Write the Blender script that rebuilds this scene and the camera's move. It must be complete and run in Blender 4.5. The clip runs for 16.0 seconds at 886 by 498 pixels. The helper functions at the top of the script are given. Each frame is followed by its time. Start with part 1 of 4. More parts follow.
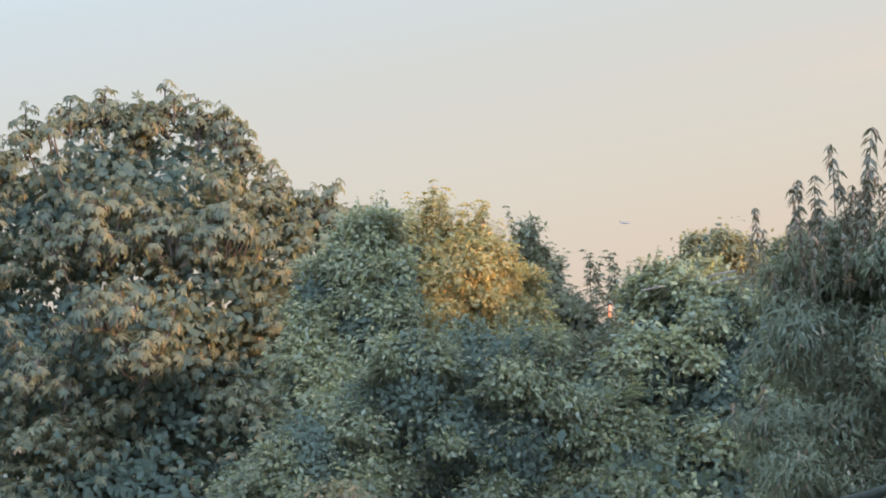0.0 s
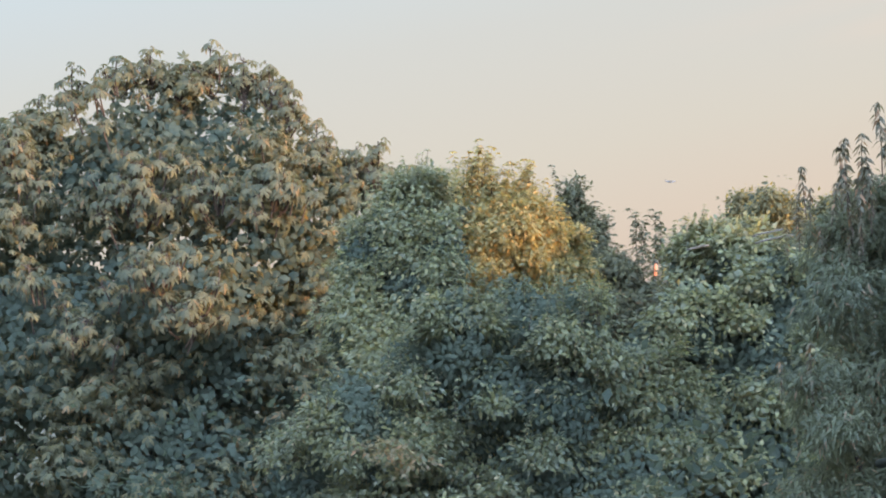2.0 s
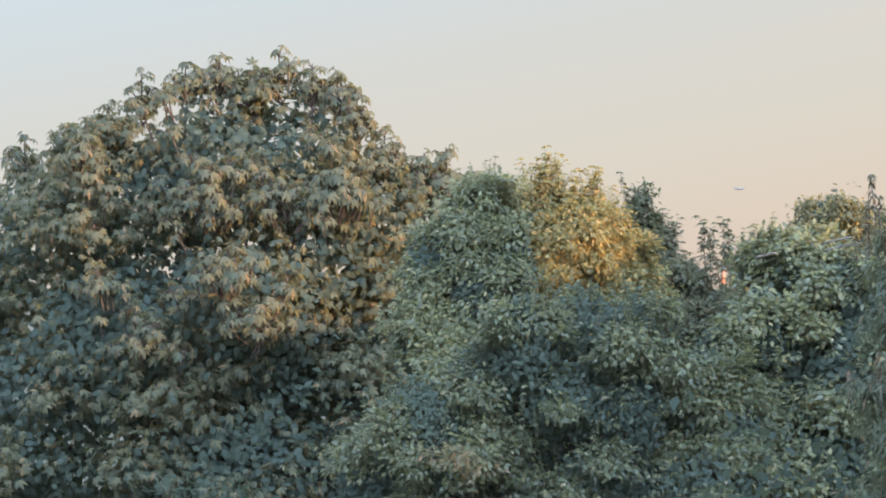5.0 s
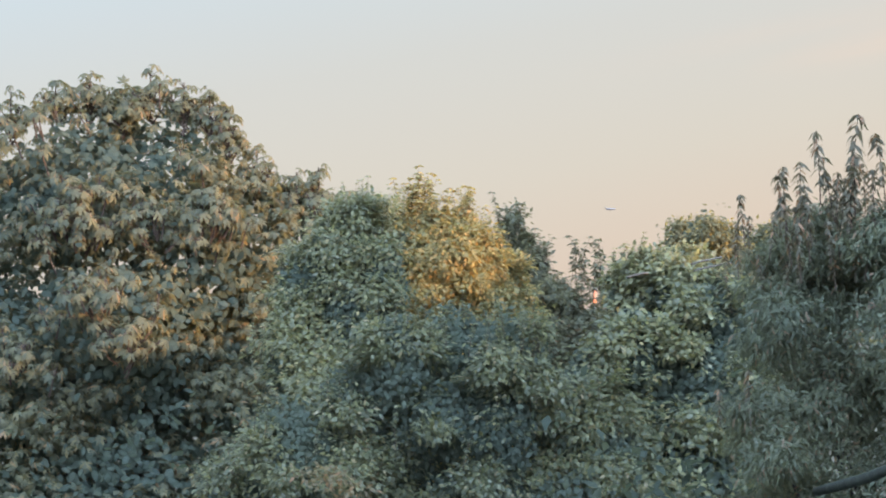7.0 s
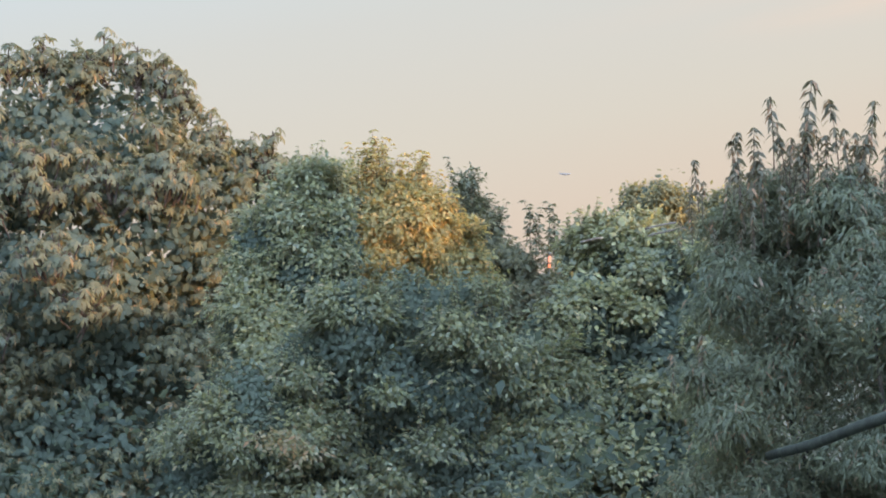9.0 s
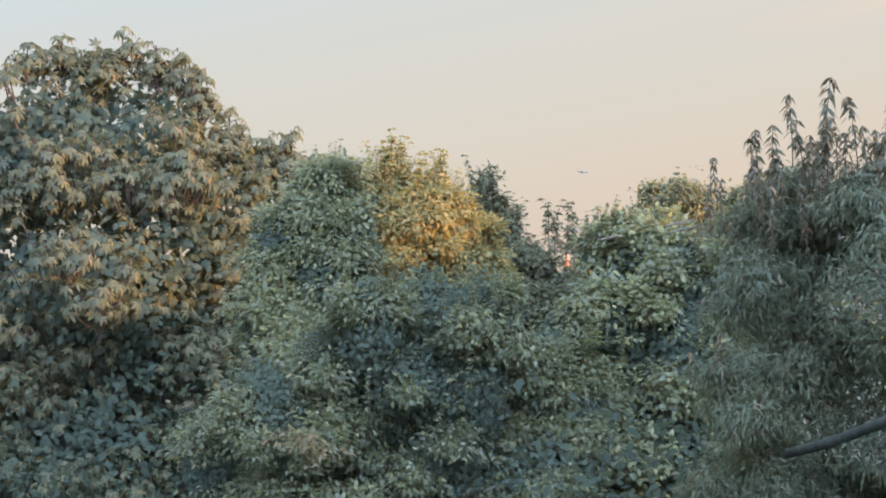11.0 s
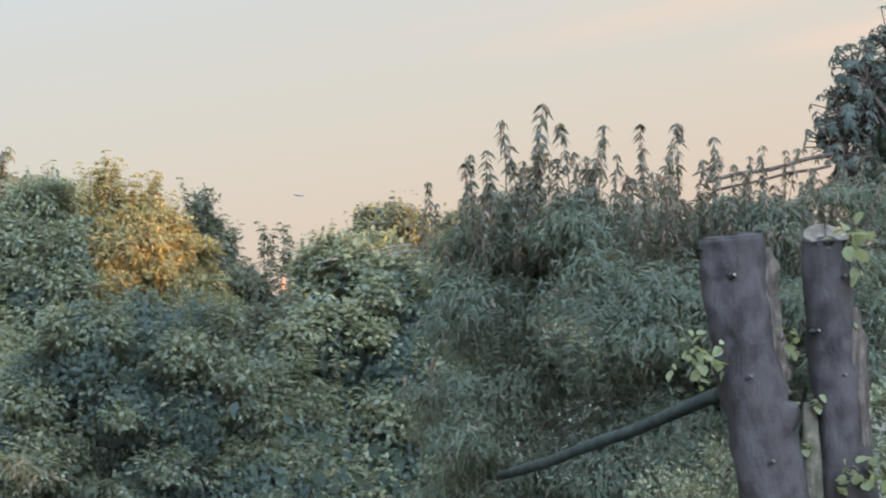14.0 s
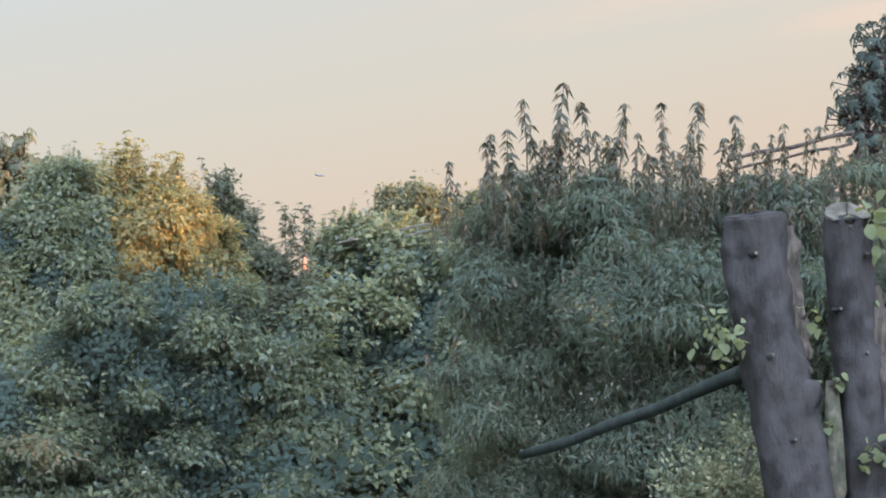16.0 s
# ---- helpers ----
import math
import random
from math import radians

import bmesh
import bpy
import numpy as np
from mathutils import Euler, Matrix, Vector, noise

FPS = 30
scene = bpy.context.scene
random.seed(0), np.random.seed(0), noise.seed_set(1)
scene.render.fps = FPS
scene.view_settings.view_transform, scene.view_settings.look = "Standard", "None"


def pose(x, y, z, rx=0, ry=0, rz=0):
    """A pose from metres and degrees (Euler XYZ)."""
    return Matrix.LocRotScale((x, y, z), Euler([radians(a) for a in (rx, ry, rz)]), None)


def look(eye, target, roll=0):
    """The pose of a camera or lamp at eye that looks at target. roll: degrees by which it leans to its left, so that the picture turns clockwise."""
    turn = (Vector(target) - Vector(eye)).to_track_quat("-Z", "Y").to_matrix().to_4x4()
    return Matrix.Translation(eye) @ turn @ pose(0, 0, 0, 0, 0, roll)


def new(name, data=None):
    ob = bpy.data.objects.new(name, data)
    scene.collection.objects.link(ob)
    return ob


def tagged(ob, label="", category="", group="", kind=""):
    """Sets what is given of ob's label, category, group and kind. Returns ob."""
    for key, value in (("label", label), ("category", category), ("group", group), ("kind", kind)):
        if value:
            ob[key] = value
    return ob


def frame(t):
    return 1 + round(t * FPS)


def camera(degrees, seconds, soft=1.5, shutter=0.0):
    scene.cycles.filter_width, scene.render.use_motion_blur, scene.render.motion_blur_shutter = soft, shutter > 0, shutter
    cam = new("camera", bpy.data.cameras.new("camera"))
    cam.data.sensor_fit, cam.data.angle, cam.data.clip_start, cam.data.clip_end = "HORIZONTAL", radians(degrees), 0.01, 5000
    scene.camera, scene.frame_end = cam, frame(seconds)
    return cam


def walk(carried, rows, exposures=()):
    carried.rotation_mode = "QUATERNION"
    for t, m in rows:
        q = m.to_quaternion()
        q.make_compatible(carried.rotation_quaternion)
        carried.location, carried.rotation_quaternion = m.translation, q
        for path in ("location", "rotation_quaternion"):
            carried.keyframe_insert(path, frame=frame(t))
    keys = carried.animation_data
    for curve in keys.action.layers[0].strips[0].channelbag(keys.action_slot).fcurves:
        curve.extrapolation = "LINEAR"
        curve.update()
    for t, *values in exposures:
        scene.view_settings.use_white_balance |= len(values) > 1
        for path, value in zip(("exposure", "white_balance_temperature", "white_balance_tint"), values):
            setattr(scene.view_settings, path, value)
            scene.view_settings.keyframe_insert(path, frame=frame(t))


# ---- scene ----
# ---- the camera: held by hand at an upper window, turning where it stands ----
cam = camera(22.0, 16.0, soft=1.9, shutter=0.45)
EYE = (0.0, 0.0, 5.0)
# seconds, bearing to the right of +y, rise above the level, lean (degrees)
TURNS = [
    (0.00, -0.365, 1.789, -0.129), (0.50, -0.500, 1.653, -0.016), (1.00, -0.808, 1.585, 0.035),
    (1.50, -1.154, 1.260, -0.068), (2.00, -1.513, 0.773, -0.239), (2.50, -1.824, 0.375, -0.235),
    (3.00, -2.154, 0.188, -0.234), (3.50, -2.504, 0.163, -0.230), (3.70, -2.643, 0.227, -0.335),
    (4.75, -3.250, 0.785, -0.000), (5.80, -2.430, 1.184, 0.340), (6.00, -1.930, 1.157, 0.273),
    (6.50, -0.843, 1.291, 0.225), (7.00, -0.000, 1.435, 0.000), (7.50, 0.601, 1.291, 0.085),
    (8.00, 0.966, 1.009, 0.176), (8.50, 1.159, 0.718, 0.174), (9.00, 1.145, 0.546, 0.087),
    (10.25, 0.620, 0.515, 0.020), (11.30, 0.790, 0.475, -0.064), (11.50, 1.320, 0.296, 0.101),
    (12.00, 3.692, -0.207, 0.324), (12.50, 6.993, -0.362, 0.472), (13.00, 9.023, 0.194, 0.367),
    (13.50, 8.870, 0.905, 0.186), (14.00, 7.821, 1.094, 0.096), (14.50, 7.203, 0.932, 0.054),
    (15.00, 7.096, 0.713, -0.040), (15.50, 7.202, 0.574, -0.125), (16.00, 7.290, 0.578, -0.090),
]


def aim(bearing, rise, lean):
    b, r = radians(bearing), radians(rise)
    way = Vector((math.sin(b) * math.cos(r), math.cos(b) * math.cos(r), math.sin(r)))
    return look(EYE, Vector(EYE) + 10 * way, lean)


walk(cam, [(t, aim(b, r, l)) for t, b, r, l in TURNS], exposures=[(0.0, 1.8), (16.0, 1.8)])

# ---- world and sun ----
SUN_SIDE, SUN_RISE = 108.0, 7.0  # degrees clockwise from +y, and above the level


def node(nt, kind, **inputs):
    n = nt.nodes.new(kind)
    for key, value in inputs.items():
        n.inputs[key.replace("_", " ")].default_value = value
    return n


def link(nt, a, b):
    nt.links.new(a, b)


def ramp(nt, fac, stops):
    n = nt.nodes.new("ShaderNodeValToRGB")
    while len(n.color_ramp.elements) < len(stops):
        n.color_ramp.elements.new(0.5)
    for e, (p, c) in zip(n.color_ramp.elements, stops):
        e.position, e.color = p, (*c, 1)
    link(nt, fac, n.inputs["Fac"])
    return n.outputs["Color"]


def mix(nt, fac, a, b, blend="MIX"):
    n = nt.nodes.new("ShaderNodeMix")
    n.data_type, n.blend_type = "RGBA", blend
    for sock, v in ((n.inputs["Factor"], fac), (n.inputs[6], a), (n.inputs[7], b)):
        if isinstance(v, bpy.types.NodeSocket):
            link(nt, v, sock)
        elif isinstance(v, (int, float)):
            sock.default_value = v
        else:
            sock.default_value = (*v, 1)
    return n.outputs[2]


def maths(nt, op, a, b=0.0, clamp=False):
    n = nt.nodes.new("ShaderNodeMath")
    n.operation, n.use_clamp = op, clamp
    for sock, v in zip(n.inputs, (a, b)):
        if isinstance(v, bpy.types.NodeSocket):
            link(nt, v, sock)
        else:
            sock.default_value = v
    return n.outputs[0]


def make_world():
    w = bpy.data.worlds.new("evening_sky")
    scene.world = w
    w.use_nodes = True
    nt = w.node_tree
    nt.nodes.clear()
    sky = nt.nodes.new("ShaderNodeTexSky")
    sky.sky_type, sky.sun_disc = "NISHITA", False
    sky.sun_elevation, sky.sun_rotation = radians(SUN_RISE), radians(SUN_SIDE)
    sky.air_density, sky.dust_density, sky.ozone_density = 1.0, 1.6, 1.2
    co = nt.nodes.new("ShaderNodeTexCoord")
    xyz = nt.nodes.new("ShaderNodeSeparateXYZ")
    link(nt, co.outputs["Generated"], xyz.inputs[0])
    # thin evening haze: rosy at the skyline, cream above it, pale blue higher up and away from the sun, with unseen sky
    # overhead and behind the viewer raised as fill light
    east = maths(nt, "MULTIPLY", xyz.outputs["X"], -0.19)
    up = maths(nt, "ADD", xyz.outputs["Z"], east)
    fac = maths(nt, "ADD", maths(nt, "MULTIPLY", up, 1.66), 0.066)
    haze = ramp(nt, fac, [
        (0.0, (0.88, 0.64, 0.53)), (0.07, (0.84, 0.69, 0.57)), (0.15, (0.80, 0.74, 0.65)),
        (0.25, (0.76, 0.76, 0.73)), (0.34, (0.72, 0.81, 0.87)), (0.6, (1.10, 1.35, 1.60)), (1.0, (1.90, 2.40, 3.00))])
    toward = nt.nodes.new("ShaderNodeVectorMath")
    toward.operation = "DOT_PRODUCT"
    link(nt, co.outputs["Generated"], toward.inputs[0])
    toward.inputs[1].default_value = (0.24, -0.91, 0.34)
    # tenfold fill from behind the viewer, added to lift the leaf hollows
    back_fill = maths(nt, "POWER", maths(nt, "MAXIMUM", toward.outputs["Value"], 0.0), 4.0)
    haze = mix(nt, 1.0, haze, mix(nt, back_fill, (1.0, 1.0, 1.0), (10.0, 11.2, 13.2)), "MULTIPLY")
    # drawn-out streaks of high cloud
    tilt = maths(nt, "SUBTRACT", xyz.outputs["Z"], maths(nt, "MULTIPLY", xyz.outputs["X"], 0.20))
    flow = nt.nodes.new("ShaderNodeCombineXYZ")
    link(nt, maths(nt, "MULTIPLY", xyz.outputs["X"], 7.0), flow.inputs[0])
    link(nt, maths(nt, "MULTIPLY", tilt, 60.0), flow.inputs[1])
    ns = node(nt, "ShaderNodeTexNoise", Scale=1.3, Detail=6.0, Roughness=0.55)
    link(nt, flow.outputs[0], ns.inputs["Vector"])
    wisp = ramp(nt, ns.outputs["Fac"], [(0.30, (0.35, 0.35, 0.35)), (0.62, (1, 1, 1))])
    lines = None
    for level, thick, start, full, amount in ((0.0762, 0.0042, 0.12, 0.20, 0.70), (0.0495, 0.0045, 0.250, 0.30, 1.5), (0.0690, 0.003, 0.12, 0.3, 0.25), (0.09, 0.006, 0.02, 0.2, 0.25)):
        off = maths(nt, "DIVIDE", maths(nt, "SUBTRACT", tilt, level), thick)
        bell = maths(nt, "DIVIDE", 1.0, maths(nt, "ADD", 1.0, maths(nt, "POWER", maths(nt, "ABSOLUTE", off), 3.0)))
        along = nt.nodes.new("ShaderNodeMapRange")
        along.interpolation_type = "SMOOTHSTEP"
        link(nt, xyz.outputs["X"], along.inputs["Value"])
        along.inputs["From Min"].default_value, along.inputs["From Max"].default_value = start, full
        one = maths(nt, "MULTIPLY", maths(nt, "MULTIPLY", bell, along.outputs[0]), amount)
        lines = one if lines is None else maths(nt, "ADD", lines, one)
    ahead = nt.nodes.new("ShaderNodeMapRange")
    link(nt, xyz.outputs["Y"], ahead.inputs["Value"])
    cover = maths(nt, "MULTIPLY", maths(nt, "MULTIPLY", lines, wisp, True), ahead.outputs[0], True)
    cloudy = mix(nt, cover, haze, (0.97, 0.77, 0.64))
    scaled = mix(nt, 1.0, sky.outputs[0], (0.09, 0.09, 0.09), "MULTIPLY")
    both = mix(nt, 0.85, scaled, cloudy)
    bg = nt.nodes.new("ShaderNodeBackground")
    bg.inputs["Strength"].default_value = 0.294
    link(nt, both, bg.inputs["Color"])
    out = nt.nodes.new("ShaderNodeOutputWorld")
    link(nt, bg.outputs[0], out.inputs["Surface"])


make_world()
sun = new("sun", bpy.data.lights.new("sun", "SUN"))
sun.data.energy, sun.data.angle, sun.data.color = 5.0, radians(0.6), (1.0, 0.65, 0.33)
sb, sr = radians(SUN_SIDE), radians(SUN_RISE)
TO_SUN = Vector((math.sin(sb) * math.cos(sr), math.cos(sb) * math.cos(sr), math.sin(sr)))
sun.matrix_world = look((60 * TO_SUN.x, 60 * TO_SUN.y, 30), (0, 0, 30 - 60 * TO_SUN.z))


# ---- materials ----
def material(name):
    m = bpy.data.materials.new(name)
    m.use_nodes = True
    nt = m.node_tree
    return m, nt, nt.nodes["Principled BSDF"], nt.nodes["Material Output"]


def leaf_material(name, dark, mid, light, odd, odd_share=0.06, gloss=0.55, through_light=0.56, shine=0.2):
    """Leaf tissue: every leaf a shade of its own, a few turned or spotted, light passing through."""
    m, nt, p, out = material(name)
    geo = nt.nodes.new("ShaderNodeNewGeometry")
    isl = geo.outputs["Random Per Island"]
    half = [tuple(0.7 * a + 0.3 * b for a, b in zip(c, mid)) for c in (dark, light)]
    base = ramp(nt, isl, [(0.0, half[0]), (0.55, mid), (1.0 - odd_share, half[1]), (1.0 - 0.6 * odd_share, odd)])
    co = nt.nodes.new("ShaderNodeTexCoord")
    patch = node(nt, "ShaderNodeTexNoise", Scale=1.3, Detail=2.0)
    link(nt, co.outputs["Object"], patch.inputs["Vector"])
    broad = ramp(nt, patch.outputs["Fac"], [(0.3, (0.86, 0.89, 0.92)), (0.7, (1.12, 1.08, 1.0))])
    fine = node(nt, "ShaderNodeTexNoise", Scale=45.0, Detail=3.0)
    link(nt, co.outputs["Object"], fine.inputs["Vector"])
    spots = ramp(nt, fine.outputs["Fac"], [(0.3, (0.88, 0.88, 0.88)), (0.65, (1.08, 1.08, 1.03))])
    col = mix(nt, 1.0, mix(nt, 1.0, base, broad, "MULTIPLY"), spots, "MULTIPLY")
    link(nt, col, p.inputs["Base Color"])
    p.inputs["Roughness"].default_value = gloss
    p.inputs["Specular IOR Level"].default_value = shine
    tr = nt.nodes.new("ShaderNodeBsdfTranslucent")
    link(nt, mix(nt, 1.0, col, (1.3, 1.25, 0.9), "MULTIPLY"), tr.inputs["Color"])
    ms = nt.nodes.new("ShaderNodeMixShader")
    ms.inputs[0].default_value = through_light
    link(nt, p.outputs[0], ms.inputs[1])
    link(nt, tr.outputs[0], ms.inputs[2])
    link(nt, ms.outputs[0], out.inputs["Surface"])
    return m


def bark_material(name, dark, light, scale=14.0, stretch=0.25, bump=0.6, moss=None):
    m, nt, p, out = material(name)
    co = nt.nodes.new("ShaderNodeTexCoord")
    mp = nt.nodes.new("ShaderNodeMapping")
    mp.inputs["Scale"].default_value = (1, 1, stretch)
    link(nt, co.outputs["Object"], mp.inputs["Vector"])
    grain = node(nt, "ShaderNodeTexNoise", Scale=scale, Detail=8.0, Roughness=0.65)
    link(nt, mp.outputs[0], grain.inputs["Vector"])
    broad = node(nt, "ShaderNodeTexNoise", Scale=scale * 0.45, Detail=5.0)
    link(nt, co.outputs["Object"], broad.inputs["Vector"])
    col = ramp(nt, grain.outputs["Fac"], [(0.32, dark), (0.68, light)])
    col = mix(nt, 1.0, col, ramp(nt, broad.outputs["Fac"], [(0.35, (0.74, 0.73, 0.73)), (0.65, (1.12, 1.1, 1.08))]), "MULTIPLY")
    if moss:
        spots = node(nt, "ShaderNodeTexNoise", Scale=scale * 0.6, Detail=5.0)
        link(nt, co.outputs["Object"], spots.inputs["Vector"])
        col = mix(nt, ramp(nt, spots.outputs["Fac"], [(0.45, (0, 0, 0)), (0.62, (1, 1, 1))]), col, moss)
    link(nt, col, p.inputs["Base Color"])
    p.inputs["Roughness"].default_value = 0.9
    bp = nt.nodes.new("ShaderNodeBump")
    bp.inputs["Strength"].default_value, bp.inputs["Distance"].default_value = bump, 0.02
    link(nt, grain.outputs["Fac"], bp.inputs["Height"])
    link(nt, bp.outputs[0], p.inputs["Normal"])
    p.inputs["Specular IOR Level"].default_value = 0.12
    return m


def plain_material(name, a, b, scale=3.0, rough=0.8, bump=0.2):
    m, nt, p, out = material(name)
    co = nt.nodes.new("ShaderNodeTexCoord")
    ns = node(nt, "ShaderNodeTexNoise", Scale=scale, Detail=8.0, Roughness=0.6)
    link(nt, co.outputs["Object"], ns.inputs["Vector"])
    link(nt, ramp(nt, ns.outputs["Fac"], [(0.3, a), (0.7, b)]), p.inputs["Base Color"])
    p.inputs["Roughness"].default_value = rough
    bp = nt.nodes.new("ShaderNodeBump")
    bp.inputs["Strength"].default_value = bump
    link(nt, ns.outputs["Fac"], bp.inputs["Height"])
    link(nt, bp.outputs[0], p.inputs["Normal"])
    return m


def glow_material(name, colour, strength):
    m, nt, p, out = material(name)
    p.inputs["Base Color"].default_value = (0.05, 0.03, 0.02, 1)
    p.inputs["Emission Color"].default_value = (*colour, 1)
    p.inputs["Emission Strength"].default_value = strength
    return m


CHESTNUT = leaf_material("chestnut_leaf", (0.080, 0.086, 0.068), (0.105, 0.102, 0.070), (0.155, 0.127, 0.072), (0.180, 0.122, 0.075), 0.06, gloss=0.6, shine=0.1)
HAZEL = leaf_material("hazel_leaf", (0.096, 0.104, 0.080), (0.136, 0.139, 0.084), (0.205, 0.192, 0.090), (0.240, 0.200, 0.110), 0.06, gloss=0.42, shine=0.35)
# shaded copy of the hazel leaf: darker, for the dim lower garden
HAZEL_SHADED = leaf_material("hazel_shaded_leaf", (0.078, 0.087, 0.065), (0.108, 0.113, 0.070), (0.172, 0.160, 0.078), (0.220, 0.180, 0.110), 0.05, gloss=0.42, shine=0.35)
HORNBEAM = leaf_material("hornbeam_leaf", (0.070, 0.074, 0.056), (0.094, 0.092, 0.062), (0.135, 0.120, 0.070), (0.160, 0.110, 0.070), 0.06)
# elm leaf colour raised to gold, standing in for stronger low sunlight
SUN_GOLD = leaf_material("elm_sun_gold_leaf", (0.134, 0.130, 0.076), (0.200, 0.168, 0.080), (0.305, 0.222, 0.084), (0.320, 0.200, 0.080), 0.2)
PEACH = leaf_material("peach_leaf", (0.070, 0.080, 0.064), (0.086, 0.096, 0.070), (0.120, 0.124, 0.082), (0.160, 0.115, 0.085), 0.05)
DARK = leaf_material("dark_leaf", (0.050, 0.058, 0.051), (0.066, 0.075, 0.062), (0.094, 0.100, 0.078), (0.130, 0.100, 0.070), 0.04)
# undergrowth leaf, colour kept dark to stand in for shade under the crowns
UNDER_SHADE = leaf_material("undergrowth_shade_leaf", (0.046, 0.058, 0.050), (0.054, 0.066, 0.056), (0.066, 0.078, 0.062), (0.080, 0.080, 0.060), 0.04, gloss=0.8, shine=0.02)
# filler leaf, darkened and blued to paint the shade of crown hollows
HOLLOW_SHADE = leaf_material("hollow_shade_leaf", (0.058, 0.071, 0.061), (0.067, 0.081, 0.069), (0.078, 0.091, 0.075), (0.078, 0.090, 0.075), 0.04, gloss=0.8, shine=0.02)
SPROUT = leaf_material("sprout_leaf", (0.105, 0.118, 0.060), (0.155, 0.160, 0.086), (0.220, 0.210, 0.125), (0.280, 0.220, 0.150), 0.10)
SHRUB = leaf_material("shrub_leaf", (0.080, 0.088, 0.062), (0.150, 0.152, 0.105), (0.300, 0.285, 0.220), (0.320, 0.280, 0.200), 0.12)
TURNED = leaf_material("turned_leaf", (0.090, 0.075, 0.055), (0.150, 0.120, 0.075), (0.220, 0.170, 0.100), (0.220, 0.130, 0.080), 0.2)
FAR = leaf_material("far_leaf", (0.088, 0.090, 0.060), (0.118, 0.108, 0.064), (0.165, 0.138, 0.070), (0.24, 0.17, 0.06), 0.12)
BARK = bark_material("bark", (0.022, 0.02, 0.018), (0.07, 0.06, 0.05))
STUMP_BARK = bark_material("stump_bark", (0.020, 0.0158, 0.0140), (0.038, 0.0300, 0.0265), scale=20.0, stretch=0.38, bump=1.0, moss=(0.040, 0.033, 0.030))
PEELED = bark_material("peeled_wood", (0.024, 0.018, 0.014), (0.104, 0.078, 0.060), scale=45.0, stretch=0.12, bump=1.0)
MOSSY = bark_material("mossy_bark", (0.036, 0.029, 0.021), (0.115, 0.092, 0.066), scale=30.0, stretch=0.5, moss=(0.048, 0.047, 0.028))
CUT_WOOD = bark_material("cut_wood", (0.060, 0.048, 0.036), (0.112, 0.091, 0.069), scale=30.0, stretch=1.0, bump=0.3)
TWIG = bark_material("twig_bark", (0.034, 0.024, 0.019), (0.085, 0.060, 0.047), scale=40.0)
PALE_TWIG = bark_material("pale_twig_bark", (0.06, 0.05, 0.043), (0.12, 0.10, 0.083), scale=40.0)
LIMB_BARK = bark_material("dark_limb_bark", (0.022, 0.026, 0.022), (0.040, 0.045, 0.037), scale=26.0)
# copy of the peach leaf, browned and lightened for warm-lit, back-lit tips
PEACH_TIP_LIT = leaf_material("peach_tip_lit_leaf", (0.066, 0.064, 0.050), (0.098, 0.088, 0.066), (0.150, 0.122, 0.090), (0.200, 0.120, 0.080), 0.10)
GRASS = plain_material("grass_ground", (0.014, 0.018, 0.011), (0.028, 0.033, 0.019), 0.8, 0.95, 0.6)
BLOCKER_RENDER = plain_material("sun_blocker_render", (0.45, 0.42, 0.38), (0.55, 0.52, 0.47), 2.0, 0.9)
METAL_WHITE = plain_material("aircraft_paint", (0.06, 0.06, 0.065), (0.08, 0.08, 0.085), 0.3, 0.6, 0.0)
POST_GREY = plain_material("glint_post_paint", (0.02, 0.022, 0.02), (0.035, 0.036, 0.034), 4.0, 0.8)
# glowing orange stand-in for a reflected glint; no lamp is known there
GLINT_GLOW = glow_material("glint_glow", (1.0, 0.27, 0.10), 0.36)


# ---- mesh helpers ----
def part(name, me, mat, parent=None, label=""):
    """Links a mesh or a bmesh as one mesh object, under its thing where one is given."""
    if isinstance(me, bmesh.types.BMesh):
        bm, me = me, bpy.data.meshes.new(name)
        bm.to_mesh(me)
        bm.free()
    if mat and not me.materials:
        me.materials.append(mat)
    ob = new(name, me)
    if parent:
        ob.parent = parent
    if label:
        tagged(ob, label)
    return ob


def thing(name, place, label, category, group="", kind=""):
    return tagged_at(new(name), place, label, category, group, kind)


def tagged_at(ob, place, label, category, group="", kind=""):
    ob.location = place
    return tagged(ob, label, category, group, kind)


def mesh_of(name, verts, quads, smooth=False):
    """A mesh of four-sided faces from arrays."""
    me = bpy.data.meshes.new(name)
    verts, quads = np.asarray(verts, np.float32), np.asarray(quads, np.int32)
    me.vertices.add(len(verts))
    me.vertices.foreach_set("co", verts.ravel())
    me.loops.add(quads.size)
    me.loops.foreach_set("vertex_index", quads.ravel())
    me.polygons.add(len(quads))
    me.polygons.foreach_set("loop_start", np.arange(0, quads.size, 4, dtype=np.int32))
    me.polygons.foreach_set("use_smooth", np.full(len(quads), smooth))
    me.update(calc_edges=True)
    return me


def unit(v):
    return v / np.maximum(np.linalg.norm(v, axis=-1, keepdims=True), 1e-9)


def strip(stations, bend=0.0, fold=0.0):
    """A leaf blade along +y: stations of (y, half width); bend droops the tip, fold lifts the sides."""
    v, q = [], []
    for y, w in stations:
        z = -bend * y * y
        v += [(-w, y, z + fold * w), (0, y, z), (w, y, z + fold * w)]
    for i in range(len(stations) - 1):
        a = 3 * i
        q += [(a, a + 1, a + 4, a + 3), (a + 1, a + 2, a + 5, a + 4)]
    return np.array(v, float), np.array(q)


def join(parts):
    vs, qs, n = [], [], 0
    for v, q in parts:
        vs.append(v)
        qs.append(q + n)
        n += len(v)
    return np.concatenate(vs), np.concatenate(qs)


